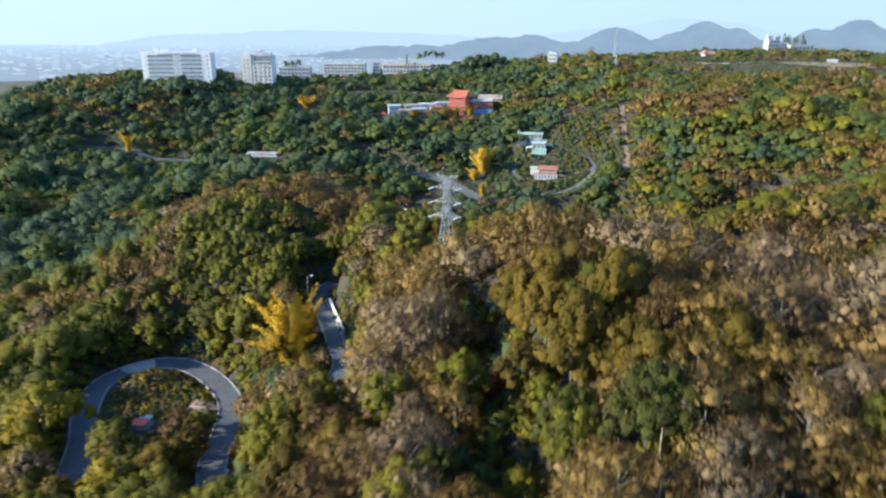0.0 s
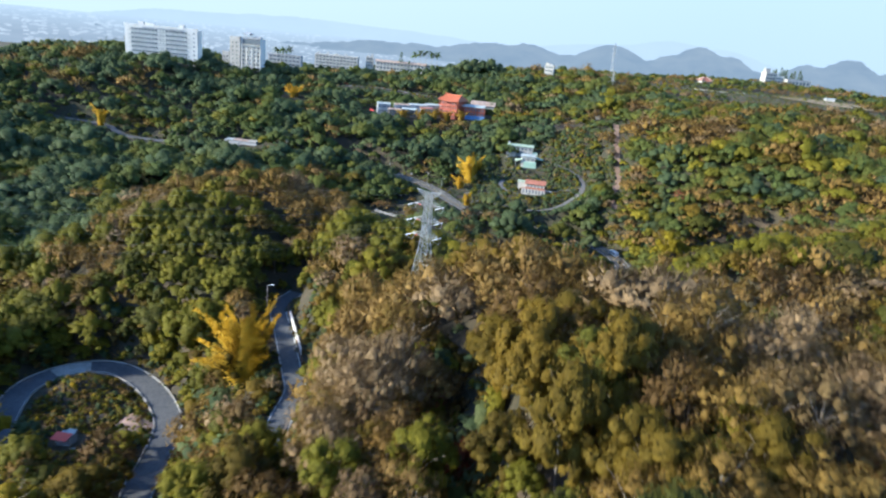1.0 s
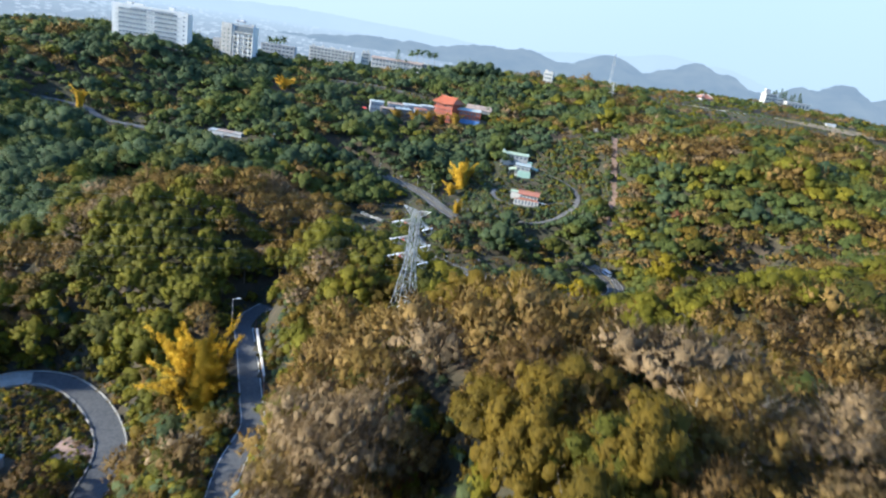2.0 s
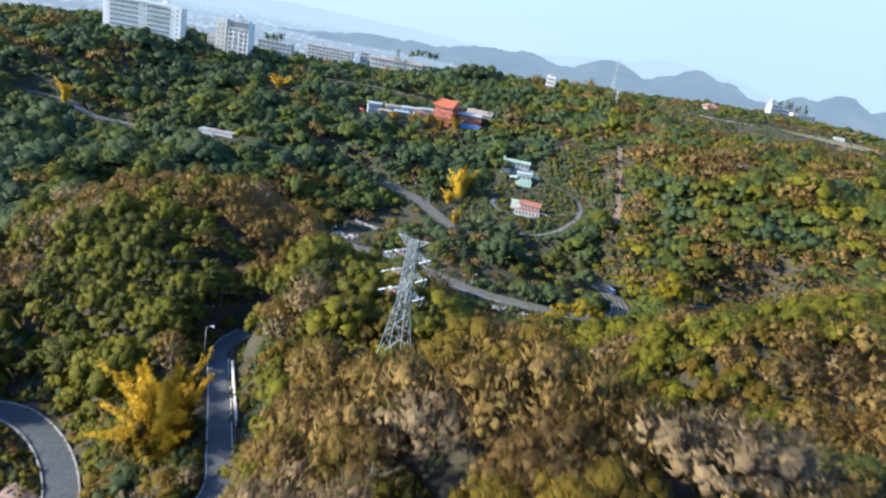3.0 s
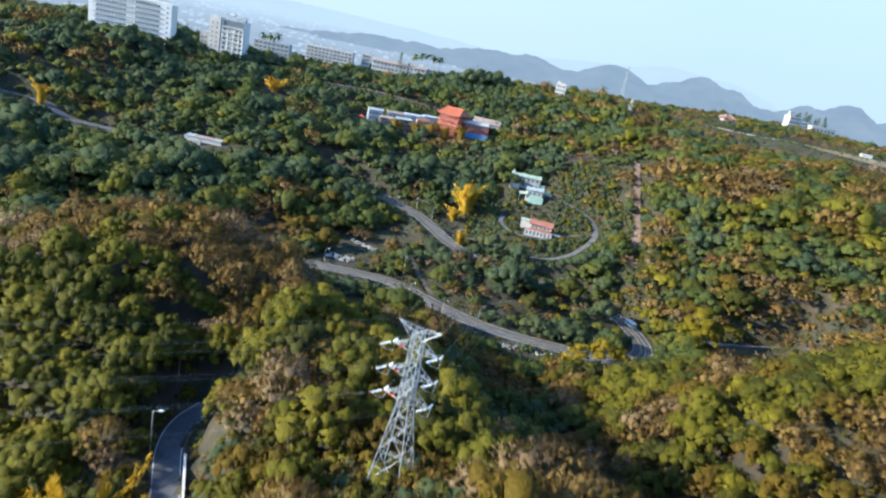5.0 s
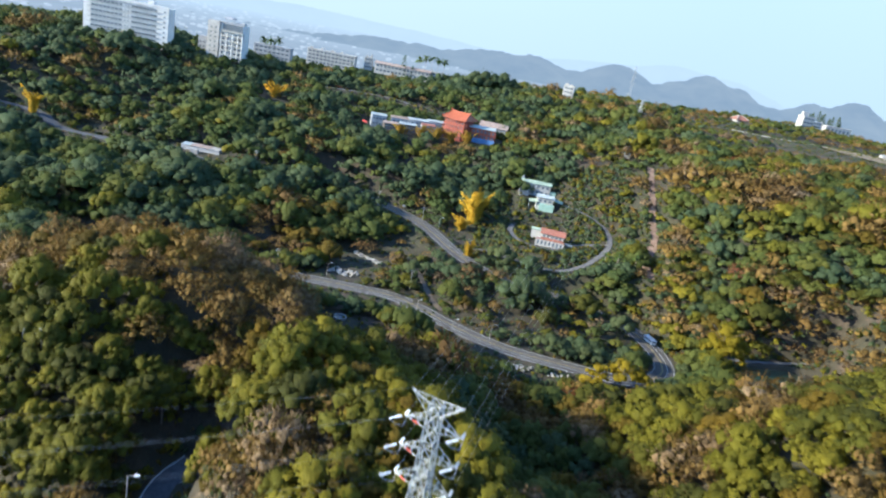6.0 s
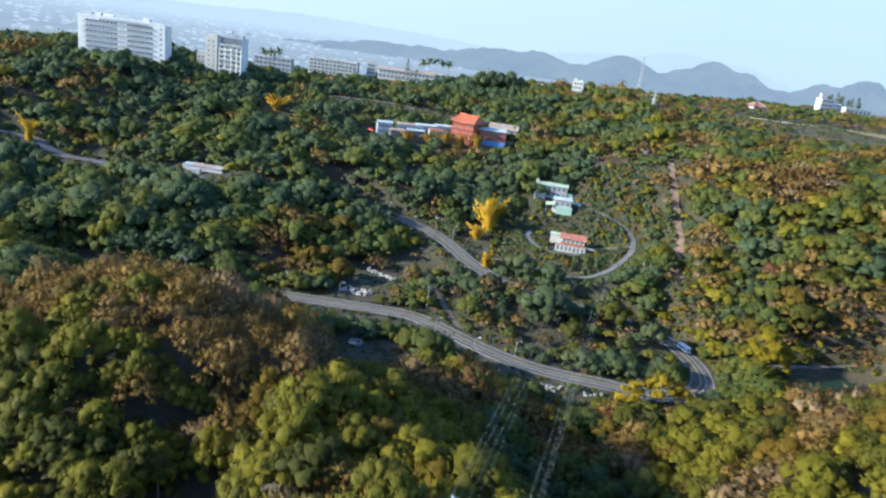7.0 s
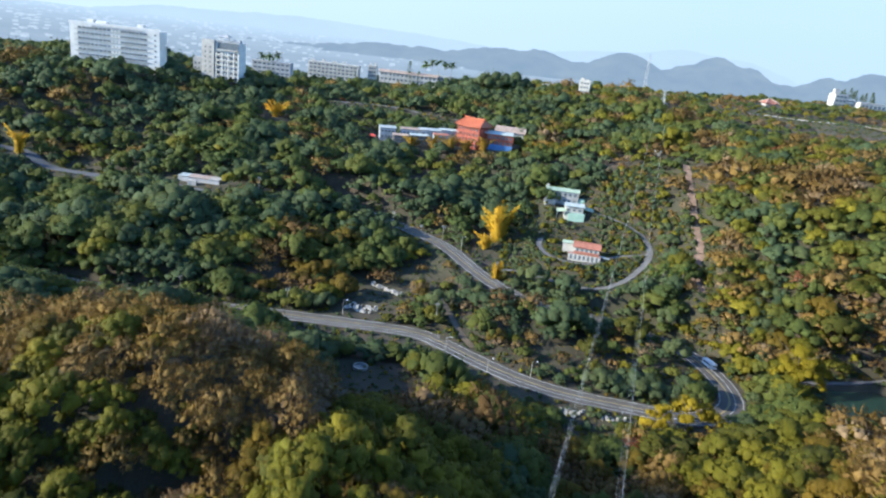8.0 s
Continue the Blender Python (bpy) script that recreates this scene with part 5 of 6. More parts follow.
def tower_block():
    b = thing("tower_block", (-166.0, 627.0, 59.0), "grey residential tower block with a rooftop pavilion", "apartment building", turn=-6)
    H = 27.6
    side = part("wall", wall_box(26.0, 13.0, H), PALE_WALL, b)
    left = part("stair_wing", wall_box(9.0, 2.0, H + 0.6), WHITE, b, "plain pale wing with small windows")
    left.location = (-9.0, -7.2, 0)
    window_grid(left, -3.6, 3.6, -1.01, [3 + 3.4 * k for k in range(7)], 2, 1.0, 1.1)
    window_grid(side, -3.5, 13.0, -6.51, [3 + 3.4 * k for k in range(6)], 5, 1.9, 1.5)
    for k in range(7):
        part("balcony", Shape().box((0, 0, 0), (16.2, 1.3, 0.25)).box((0, -0.6, 0.5), (16.2, 0.12, 0.9)), WHITE, b).location = (5.0, -7.1, 1.4 + 3.4 * k)
    for x in (-3.2, 1.2, 5.6, 9.8, 13.2):
        part("pier", Shape().box((0, 0, 0), (0.7, 1.4, 21.0)), PALE_WALL, b).location = (x, -7.1, 10.0)
    # Dark band on the wall face stands for the shade in the recess.
    part("recess_shade", Shape().box((0, 0, 0), (15.5, 0.4, 5.6)), GLASS, b, "flat dark band for the shade of recessed top storeys").location = (5.2, -6.6, 24.4)
    part("parapet", Shape().box((0, 0, 0), (27.4, 0.5, 1.2)), GREY_WALL, b).location = (0, -6.4, H + 0.4)
    for x in (-2.6, 2.6):
        for y in (-2, 2):
            part("pavilion_post", Shape().tube((x, y, H), (x, y, H + 3.2), 0.25), GREY_WALL, b)
    part("pavilion_roof", hip_roof(6.5, 5.0, 1.8, 0.9, 0.25, 0.3, 0.5), GREY_WALL, b, "dark pavilion roof").location = (0, 0, H + 3.2)
    part("roof_hut", Shape().box((0, 0, 0), (6, 4, 2.0)), GREY_WALL, b).location = (8.5, 1, H + 1.0)
    s = thing("annex_building", (-187.0, 634.0, 60.0), "narrow dark grey building beside the tower block", "building")
    aw = part("wall", wall_box(6.0, 7.0, 14.0), GREY_WALL, s)
    window_grid(aw, -2.6, 2.6, -3.51, [3, 6.4, 9.8], 2, 1.2, 1.4)


def low_block(x, y, z, L, W, H, floors, wall, label, roof=None, turn=0, cols=10, huts=()):
    b = thing("building", (x, y, z), label, "building", turn=turn)
    w = part("wall", wall_box(L, W, H), wall, b)
    window_grid(w, -L / 2 + 0.8, L / 2 - 0.8, -W / 2 - 0.01, [H * (k + 0.55) / floors for k in range(floors)], cols, L / cols * 0.62, H / floors * 0.42)
    for k in range(floors):
        part("floor_band", Shape().box((0, 0, 0), (L + 0.3, 0.5, 0.35)), WHITE, b).location = (0, -W / 2 - 0.2, H * k / floors + H / floors * 0.98)
    if roof:
        part("roof", gable_roof(L, W, 1.8, 0.8), roof, b, "red-brown pitched roof").location = (0, 0, H)
    else:
        part("parapet", Shape().box((0, 0, 0), (L + 0.4, W + 0.4, 0.7)), wall, b).location = (0, 0, H + 0.3)
    for hx, hw, hh in huts:
        part("roof_hut", Shape().box((0, 0, 0), (hw, 3.0, hh)), WHITE, b).location = (hx, 0, H + 0.6 + hh / 2)
    return b


def ridge_buildings():
    low_block(-106, 748, 62, 45, 11, 12.6, 4, WHITE, "white four-storey school block with dark window bands", turn=-3, cols=12, huts=((-20, 3, 1.6), (-10, 2, 2.0), (0, 4, 1.4), (9, 2, 1.8)))
    low_block(-39, 748, 65, 52, 10, 8.2, 2, WHITE, "long low white building with a brown roof", roof=ROOF_BROWN, turn=-3, cols=14)
    low_block(-150, 702, 62, 32, 9, 10.4, 3, GREY_WALL, "low grey building half hidden by trees", turn=-2, cols=8)
    low_block(-72, 752, 66, 8, 7, 10.0, 3, WHITE, "small white house with a stepped roof", cols=3, huts=((-2, 2.0, 1.6), (2, 1.6, 2.6)))
    low_block(-8, 750, 67, 13, 8, 7.2, 2, WHITE, "small white house among trees", cols=4, huts=((-4, 2, 1.2),))
    low_block(113, 714, 72, 9, 7, 14.0, 4, WHITE, "narrow white house with rooftop huts on the ridge", cols=3, huts=((-2.6, 3, 1.8), (1.6, 2.4, 1.0)), turn=-20)
    low_block(82, 730, 70, 5, 5, 9.0, 2, WHITE, "small white house among trees", cols=2)
    low_block(362, 770, 84, 13, 9, 15.0, 4, WHITE, "white stepped building on the ridge", cols=3, huts=((-3, 6, 4.2),), turn=8)
    low_block(393, 768, 87, 27, 9, 7.0, 1, WHITE, "low white hall on the ridge", cols=6, turn=5)
    low_block(374, 776, 86, 12, 9, 9.6, 3, PALE_WALL, "grey-white building behind the hall", cols=4)
    p = thing("pavilion", (266.5, 702.0, 81.0), "white pavilion with a red upturned roof on the ridge", "pavilion", turn=10)
    part("wall", wall_box(9.0, 7.0, 4.6), WHITE, p)
    r = part("roof", hip_roof(10.0, 8.0, 4.2, 1.2, 0.3, 0.25, 0.9), ROOF_RED, p, "red roof with white ridges")
    r.location = (0, 0, 4.6)
    for sx in (-1, 1):
        for sy in (-1, 1):
            part("hip_ridge", Shape().tube((sx * 1.3, 0, 4.3), (sx * 6.1, sy * 5.1, 1.05), 0.25, n=5), WHITE, r, "white hip ridge")
    for x, y, w, l in ((330, 588, 7, "low white shed roof on the slope"), (214, 515, 5, "small pale hut on the slope"), (123, 524, 3.4, "small mint-white hut in the orchard"), (233, 540, 4, "small pale roof among trees")):
        b = thing("hut", (x, y, land_at(x, y)), l, "hut", turn=-10)
        part("wall", wall_box(w, w * 0.7, 2.4), WHITE, b)
        part("roof", gable_roof(w, w * 0.7, 0.6, 0.3), ROOF_PALE, b).location = (0, 0, 2.4)


red_roofed_house()
green_house()
upper_house()
temple()
temple_sheds()
roadside_shed()
apartment_block()
tower_block()
ridge_buildings()


# ---------------------------------------------------------------- the far distance
def far_range(name, y, x0, x1, peaks, base, material, label, rough=8.0, seed=0, rise=0.0):
    """A range of hills against the sky: peaks as x, height and width."""
    xs = np.arange(x0, x1, 12.0)
    crest = base + rise / (1 + np.exp(-(xs - 60) / 110))
    for px, h, w in peaks:
        crest = np.log(np.exp(crest / 14) + np.exp((base + (h - base) * np.exp(-((xs - px) / (1.5 * w)) ** 2)) / 14)) * 14
    crest += [rough * noise.noise(Vector((x * 0.008, seed, 0))) + rough * 0.5 * noise.noise(Vector((x * 0.03, seed, 4))) + rough * 0.2 * noise.noise(Vector((x * 0.09, seed, 7))) for x in xs]
    rows = 9
    V = []
    for k in range(rows):
        t = k / (rows - 1)
        for x, c in zip(xs, crest):
            V.append((x, y - (1 - t) * 420 + 60 * noise.noise(Vector((x * 0.006, t * 3, seed))) * (1 - t), -60 + (c + 60) * t ** 0.8 + (1 - t) * t * 50 * noise.noise(Vector((x * 0.012, t * 4, seed)))))
    n = len(xs)
    F = [(k * n + i, k * n + i + 1, (k + 1) * n + i + 1, (k + 1) * n + i) for k in range(rows - 1) for i in range(n - 1)]
    tagged(new(name, array_mesh(name, V, F, material, smooth=True)), label, "backdrop", kind="structure")


# Hills and plain emit painted haze; sun and sky do not light them.
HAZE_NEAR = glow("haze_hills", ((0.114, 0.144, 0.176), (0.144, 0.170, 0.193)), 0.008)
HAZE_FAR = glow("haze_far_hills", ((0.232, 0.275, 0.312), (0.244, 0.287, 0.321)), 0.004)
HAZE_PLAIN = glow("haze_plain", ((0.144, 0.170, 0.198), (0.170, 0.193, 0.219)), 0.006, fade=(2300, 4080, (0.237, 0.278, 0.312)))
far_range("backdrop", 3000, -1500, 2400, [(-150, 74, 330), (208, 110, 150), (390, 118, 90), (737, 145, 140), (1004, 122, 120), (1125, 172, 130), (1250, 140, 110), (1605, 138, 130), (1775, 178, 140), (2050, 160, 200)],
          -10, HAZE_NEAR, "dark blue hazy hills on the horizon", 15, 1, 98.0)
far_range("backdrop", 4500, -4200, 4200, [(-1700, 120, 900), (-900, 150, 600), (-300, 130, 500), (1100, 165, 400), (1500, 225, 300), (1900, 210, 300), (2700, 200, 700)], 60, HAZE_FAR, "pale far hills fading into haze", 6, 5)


def far_plain():
    """The hazy plain with its town behind the ridge."""
    xs, ys = np.linspace(-3800, 700, 60), np.linspace(1500, 4080, 30)
    X, Y = np.meshgrid(xs, ys)
    Z = -20 + 85 * ((Y - 1500) / 2600) ** 1.1 + 3 * np.sin(X * 0.01) * np.cos(Y * 0.008)
    n = len(xs)
    i = np.arange((len(ys) - 1) * n).reshape(len(ys) - 1, n)[:, :-1].ravel()
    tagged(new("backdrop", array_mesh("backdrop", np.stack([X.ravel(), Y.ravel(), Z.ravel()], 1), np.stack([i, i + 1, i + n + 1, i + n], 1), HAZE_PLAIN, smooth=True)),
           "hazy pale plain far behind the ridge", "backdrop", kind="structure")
    rng = random.Random(3)
    s = Shape()
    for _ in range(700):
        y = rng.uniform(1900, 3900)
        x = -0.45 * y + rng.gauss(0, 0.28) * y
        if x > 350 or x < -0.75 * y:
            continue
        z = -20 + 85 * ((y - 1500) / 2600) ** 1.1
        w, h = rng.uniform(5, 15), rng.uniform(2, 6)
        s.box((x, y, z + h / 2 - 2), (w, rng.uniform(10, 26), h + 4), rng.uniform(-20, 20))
    # The houses glow in painted haze colours, paler with distance; none is lit.
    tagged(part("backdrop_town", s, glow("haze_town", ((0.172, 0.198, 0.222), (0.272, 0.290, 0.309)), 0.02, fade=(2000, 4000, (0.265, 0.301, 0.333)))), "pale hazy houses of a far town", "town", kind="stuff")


far_plain()


def sky_haze():
    """The bright hazy air over the far hills, paler to the left where the sun stands."""
    n, k = 40, 14
    V = [(4850 * math.sin(a), 4850 * math.cos(a), -80 + 2600 * (j / k) ** 1.3) for j in range(k + 1) for a in np.linspace(-1.25, 1.25, n + 1)]
    F = [(j * (n + 1) + i, j * (n + 1) + i + 1, (j + 1) * (n + 1) + i + 1, (j + 1) * (n + 1) + i) for j in range(k) for i in range(n)]
    m, nd, l = nodes_of("bright_haze")
    g = nd.new("ShaderNodeNewGeometry")
    sep = nd.new("ShaderNodeSeparateXYZ")
    l.new(g.outputs["Position"], sep.inputs[0])
    side = math_node(nd, l, "ADD", math_node(nd, l, "MULTIPLY", sep.outputs[0], 1 / 7000), 0.5)
    up = math_node(nd, l, "MULTIPLY", sep.outputs[2], 1 / 900)
    low = ramp(nd, l, side, [(0.1, (0.290, 0.333, 0.361)), (0.75, (0.246, 0.293, 0.333))])
    high = ramp(nd, l, side, [(0.1, (0.333, 0.376, 0.390)), (0.75, (0.268, 0.327, 0.361))])
    col = mix_color(nd, l, up, low, high)
    e = nd.new("ShaderNodeEmission")
    l.new(col, e.inputs["Color"])
    l.new(e.outputs[0], nd["Material Output"].inputs["Surface"])
    tagged(new("backdrop", array_mesh("backdrop", V, F, m, smooth=True)), "pale blue hazy sky over the horizon", "sky", kind="structure")


sky_haze()


# ---------------------------------------------------------------- plants that stand out
def bamboo_clump(x, y, z, high, spread, label, seed=1, n=2600, size=0.5, stems=24, leaves=GOLD):
    b = thing("bamboo_clump", (x, y, z), label, "bamboo")
    V, F, N = bamboo(seed, n, stems, high, spread, size)
    part("foliage", array_mesh("foliage", V, F, leaves, normals=N), None, b)
    rng = random.Random(seed)
    for k in range(9):
        a, lean = rng.uniform(0, 6.28), spread * rng.uniform(0.15, 0.7)
        pts = [(math.cos(a) * (0.4 + lean * t ** 1.7), math.sin(a) * (0.4 + lean * t ** 1.7), -1 + (high * 0.9 + 1) * (t - 0.12 * t ** 3)) for t in (0, 0.3, 0.6, 0.9)]
        part("culm", Shape().path(pts, 0.07, 5), GOLD, b)


def lone_tree(x, y, sp, s, label, grade="side", v=1, squash=1.0, cat="tree"):
    mat, kind, low, high, rad, bark, *_ = SPECIES[sp]
    t = thing("tree", (0, 0, 0), label, cat)
    V, F, N = template(sp, grade, v)
    part("trunk", trunk_shape(v + 31, high * 0.86, 0.2, 6, rad * 0.55), bark, t)
    part("crown", array_mesh("crown", V, F, mat, normals=N), None, t)
    t.matrix_basis = Matrix.LocRotScale((x, y, land_at(x, y) - 0.3), Euler((0, 0, v * 1.3)), (s, s, s * squash))


def palm(x, y, high, seed, fronds=13, length=2.6):
    rng = random.Random(seed)
    p = thing("palm_tree", (x, y, land_at(x, y)), "tall slender palm with a round head of green fronds", "palm tree", "palms")
    part("trunk", Shape().tube((0, 0, -0.6), (0.15, 0, high * 0.5), 0.2, 0.15).tube((0.15, 0, high * 0.5), (0.1, 0.1, high), 0.15, 0.13), PALE_BARK, p)
    s = Shape()
    for k in range(fronds):
        a = 2 * math.pi * k / fronds + rng.uniform(-0.2, 0.2)
        e = rng.uniform(-0.2, 1.5)
        d = Vector((math.cos(a), math.sin(a), 0))
        side = Vector((-d.y, d.x, 0)) * (0.32 if length < 4 else 0.75)
        q = [Vector((0.1, 0.1, high)) + d * (length * t) + Vector((0, 0, length * (e * t - 0.9 * t * t))) for t in (0, 0.35, 0.7, 1.0)]
        for i in range(3):
            w0, w1 = (0.3, 1.0, 0.8, 0.1)[i], (1.0, 0.8, 0.1)[i]
            s.add([q[i] - side * w0 - Vector((0, 0, 0.15 * w0)), q[i], q[i + 1], q[i + 1] - side * w1 - Vector((0, 0, 0.15 * w1))], [(0, 1, 2, 3)])
            s.add([q[i] + side * w0 - Vector((0, 0, 0.15 * w0)), q[i], q[i + 1], q[i + 1] + side * w1 - Vector((0, 0, 0.15 * w1))], [(3, 2, 1, 0)])
    part("crown", s, PALM_LEAF, p)


def conifer(x, y, high, seed):
    rng = np.random.RandomState(seed)
    c = thing("conifer", (x, y, land_at(x, y)), "narrow dark green columnar conifer on the ridge", "conifer", "conifers on the ridge")
    n = 420
    t = rng.uniform(0.05, 1, n)
    a = rng.uniform(0, 6.283, n)
    r = 0.19 * high * (1 - t) ** 0.6 * (0.8 + 0.3 * rng.rand(n)) + 0.1
    d = np.stack([np.cos(a), np.sin(a), np.zeros(n)], 1)
    P = d * r[:, None] + np.array([0, 0, 1.0]) * (t * high)[:, None]
    V, F, N = leaf_quads(rng, P, d + np.array([0, 0, 1.2]), d + 0.3 * rng.normal(size=(n, 3)), 0.9 * rng.uniform(0.7, 1.3, n), 0.6 * rng.uniform(0.7, 1.3, n), d)
    part("crown", array_mesh("crown", V, F, DEEP_HAZED, normals=N), None, c)
    part("trunk", Shape().tube((0, 0, -0.6), (0, 0, high * 0.8), 0.2, 0.08), BARK, c)


bamboo_clump(-37.0, 151, land_at(-37.0, 151), 20.0, 12.5, "large clump of golden yellow bamboo beside the lane", 3, 18000, 0.62, 52)
bamboo_clump(27.5, 446, land_at(27.5, 446), 22.0, 9.0, "tall golden yellow bamboo clump beside the road", 8, 5600, 1.2, 44)
bamboo_clump(21, 438, land_at(21, 438), 9.0, 7.0, "low yellow-green bamboo clump beside the road", 9, 1000, 1.0, 16)
bamboo_clump(24, 402, land_at(24, 402), 9.5, 5.0, "small golden bamboo clump at the roadside", 12, 900, 0.9, 14)
bamboo_clump(-222.5, 472, land_at(-222.5, 472), 16.5, 8.0, "golden bamboo clump beside the far road", 5, 1200, 1.2, 16)
bamboo_clump(-115, 570, land_at(-115, 570), 11.5, 14.0, "broad golden bamboo clump in the dark woods", 6, 1500, 1.2, 22)
for x, y, h, sp, sd in ((-10, 549, 9, 8, 21), (1, 548, 11, 9, 22), (11, 548, 9, 8, 28), (22, 549, 10, 8, 23), (57, 546, 10, 9, 24), (70, 548, 9, 9, 25), (-24, 549, 7, 8, 26), (-222, 590, 9, 8, 27)):
    bamboo_clump(x, y, land_at(x, y), h, sp, "golden-brown bamboo in front of the temple" if y < 560 else "golden bamboo below the apartment slab", sd, 1100, 1.0, 20, BROWN_BAMBOO)
lone_tree(121, 331, "gold", 2.4, "large round yellow-green tree beside a pond", "near", 2, 1.0)
lone_tree(76.5, 306, "gold", 1.7, "yellow-green tree at the bend of the road", "close", 1)
lone_tree(68.5, 305, "gold", 1.3, "yellow-green tree at the bend of the road", "close", 3)
lone_tree(84, 304, "gold", 1.2, "yellow-green tree at the bend of the road", "close", 4)
lone_tree(88, 352, "deep", 1.1, "dark green tree inside the road bend", "mid", 1)
lone_tree(55, 345, "green", 0.95, "pale yellow-green tree between the roads", "mid", 2, 1.2)
lone_tree(-1, 377, "deep", 1.0, "round dark green tree beside the storage yard", "mid", 0)
lone_tree(-3, 368, "green", 0.7, "small round bright green tree beside the storage yard", "mid", 3)
lone_tree(-40, 384, "olive", 1.25, "olive green tree beside the storage yard", "mid", 2)
lone_tree(22, 351, "olive", 0.8, "small round olive tree above the road", "mid", 1)
lone_tree(40, 398, "deep", 1.25, "dark green tree beside the farm track", "mid", 2, 1.1)
lone_tree(53, 392, "deep", 1.1, "dark green tree beside the farm track", "mid", 0)
lone_tree(36, 372, "dry", 1.2, "bare brown tree on the bank between the roads", "mid", 2)
lone_tree(24, 374, "dry", 1.3, "bare brown tree on the bank between the roads", "mid", 0)
lone_tree(7.5, 86, "rust", 0.8, "small tree with dark red leaves on the near hill", "near", 0, 1.5)
lone_tree(4, 98, "rust", 0.8, "small tree with dark red leaves on the near hill", "near", 2)
lone_tree(-21, 100, "rust", 0.8, "small tree with dull red leaves", "near", 1)
lone_tree(-92, 135, "gold", 2.2, "bright yellow tree beside the lane", "close", 1, 1.1)
lone_tree(-96, 136, "gold", 1.5, "bright yellow tree beside the lane", "side", 3, 1.15)
lone_tree(-79, 115, "olive", 1.0, "olive tree beside the lane", "side", 0)
lone_tree(-69, 116.5, "gold", 1.8, "bright yellow tree below the lane", "close", 2)
lone_tree(-57, 123, "olive", 1.3, "olive yellow tree below the lane", "close", 3)
lone_tree(-80, 140, "deep", 0.85, "dark green tree beside the hut", "side", 2)
lone_tree(-62, 128, "green", 0.8, "yellow-green tree at the edge of the garden plot", "side", 0)
lone_tree(-58, 134, "green", 0.55, "yellow-green tree at the edge of the garden plot", "side", 3)
lone_tree(-41, 197, "green", 0.9, "round yellow-green tree at the end of the lane", "close", 2)
lone_tree(-30, 200, "olive", 0.95, "olive tree at the end of the lane", "close", 4)
lone_tree(-36, 203, "green", 1.0, "round yellow-green tree at the end of the lane", "close", 5)
lone_tree(-86, 181, "green", 1.35, "round yellow-green tree above the lane", "side", 1)
lone_tree(-68, 181, "green", 1.3, "round yellow-green tree above the lane", "side", 4)
lone_tree(3, 60, "gold", 0.8, "small yellow-green tree on the near hill", "near", 4, 1.2)
lone_tree(8.5, 62, "green", 0.72, "small yellow-green tree on the near hill", "near", 3, 1.2)
lone_tree(-9, 65, "dry", 1.25, "large tree with dry orange-brown leaves on the near hill", "near", 5)
lone_tree(139, 374, "rust", 1.6, "wide brown-red bare tree on the slope", "mid", 1, 0.8)
for k, (x, y, sz) in enumerate(((16, 700, 1.5), (26, 702, 2.0), (35, 704, 2.2), (44, 706, 1.9), (53, 708, 2.1), (62, 712, 1.5))):
    lone_tree(x, y, "deep", sz, "tall dark green tree standing over the ridge woods", "mid", k % 5)
for x, y, h, sd in ((-152, 700, 27, 1), (-146, 701, 28, 2), (-159, 702, 26, 3), (-25, 752, 28, 4), (-19, 750, 29, 5), (-13, 753, 29, 6), (-7, 751, 28, 7), (-1, 753, 27, 8)):
    palm(x, y, h - 7, sd, 22, 5.2)
for k, (x, y) in enumerate(((86, 394), (89, 393), (92, 392), (95, 391), (98, 390), (101, 393), (88, 398), (94, 397))):
    palm(x, y, 7.5 + (k * 37 % 5) * 0.4, 30 + k, 11, 2.0)
conifer(-38.5, 744, 24, 1)
conifer(-30, 744, 15, 2)
for k in range(9):
    conifer(376 + 4.2 * k + (k % 3), 790 + (k * 5 % 7), 15 + (k * 7 % 5), 10 + k)


def banana_row():
    """Banana plants along the bank: each a few broad leaves."""
    rng = random.Random(4)
    for k in range(22):
        x, y = 58 + 1.5 * k + rng.uniform(-0.5, 0.5), 384 - 0.5 * k + rng.uniform(-1.5, 1.5)
        p = thing("banana_plant", (x, y, land_at(x, y)), "bright green banana plant with broad arching leaves", "banana plant", "banana plants on the bank")
        s = Shape()
        for j in range(7):
            a, L = rng.uniform(0, 6.28), rng.uniform(1.4, 2.2)
            d = Vector((math.cos(a), math.sin(a), 0))
            side = Vector((-d.y, d.x, 0)) * 0.35
            q = [Vector((0, 0, 1.4)) + d * (L * t) + Vector((0, 0, L * (0.9 * t - 0.85 * t * t))) for t in (0, 0.5, 1.0)]
            s.add([q[0] - side * 0.2, q[0] + side * 0.2, q[1] + side, q[1] - side, q[2] + side * 0.3, q[2] - side * 0.3], [(0, 1, 2, 3), (3, 2, 4, 5)])
        part("leaves", s, LEAF, p)
        part("stem", Shape().tube((0, 0, -0.4), (0, 0, 1.5), 0.12, 0.09), LEAF, p)


banana_row()


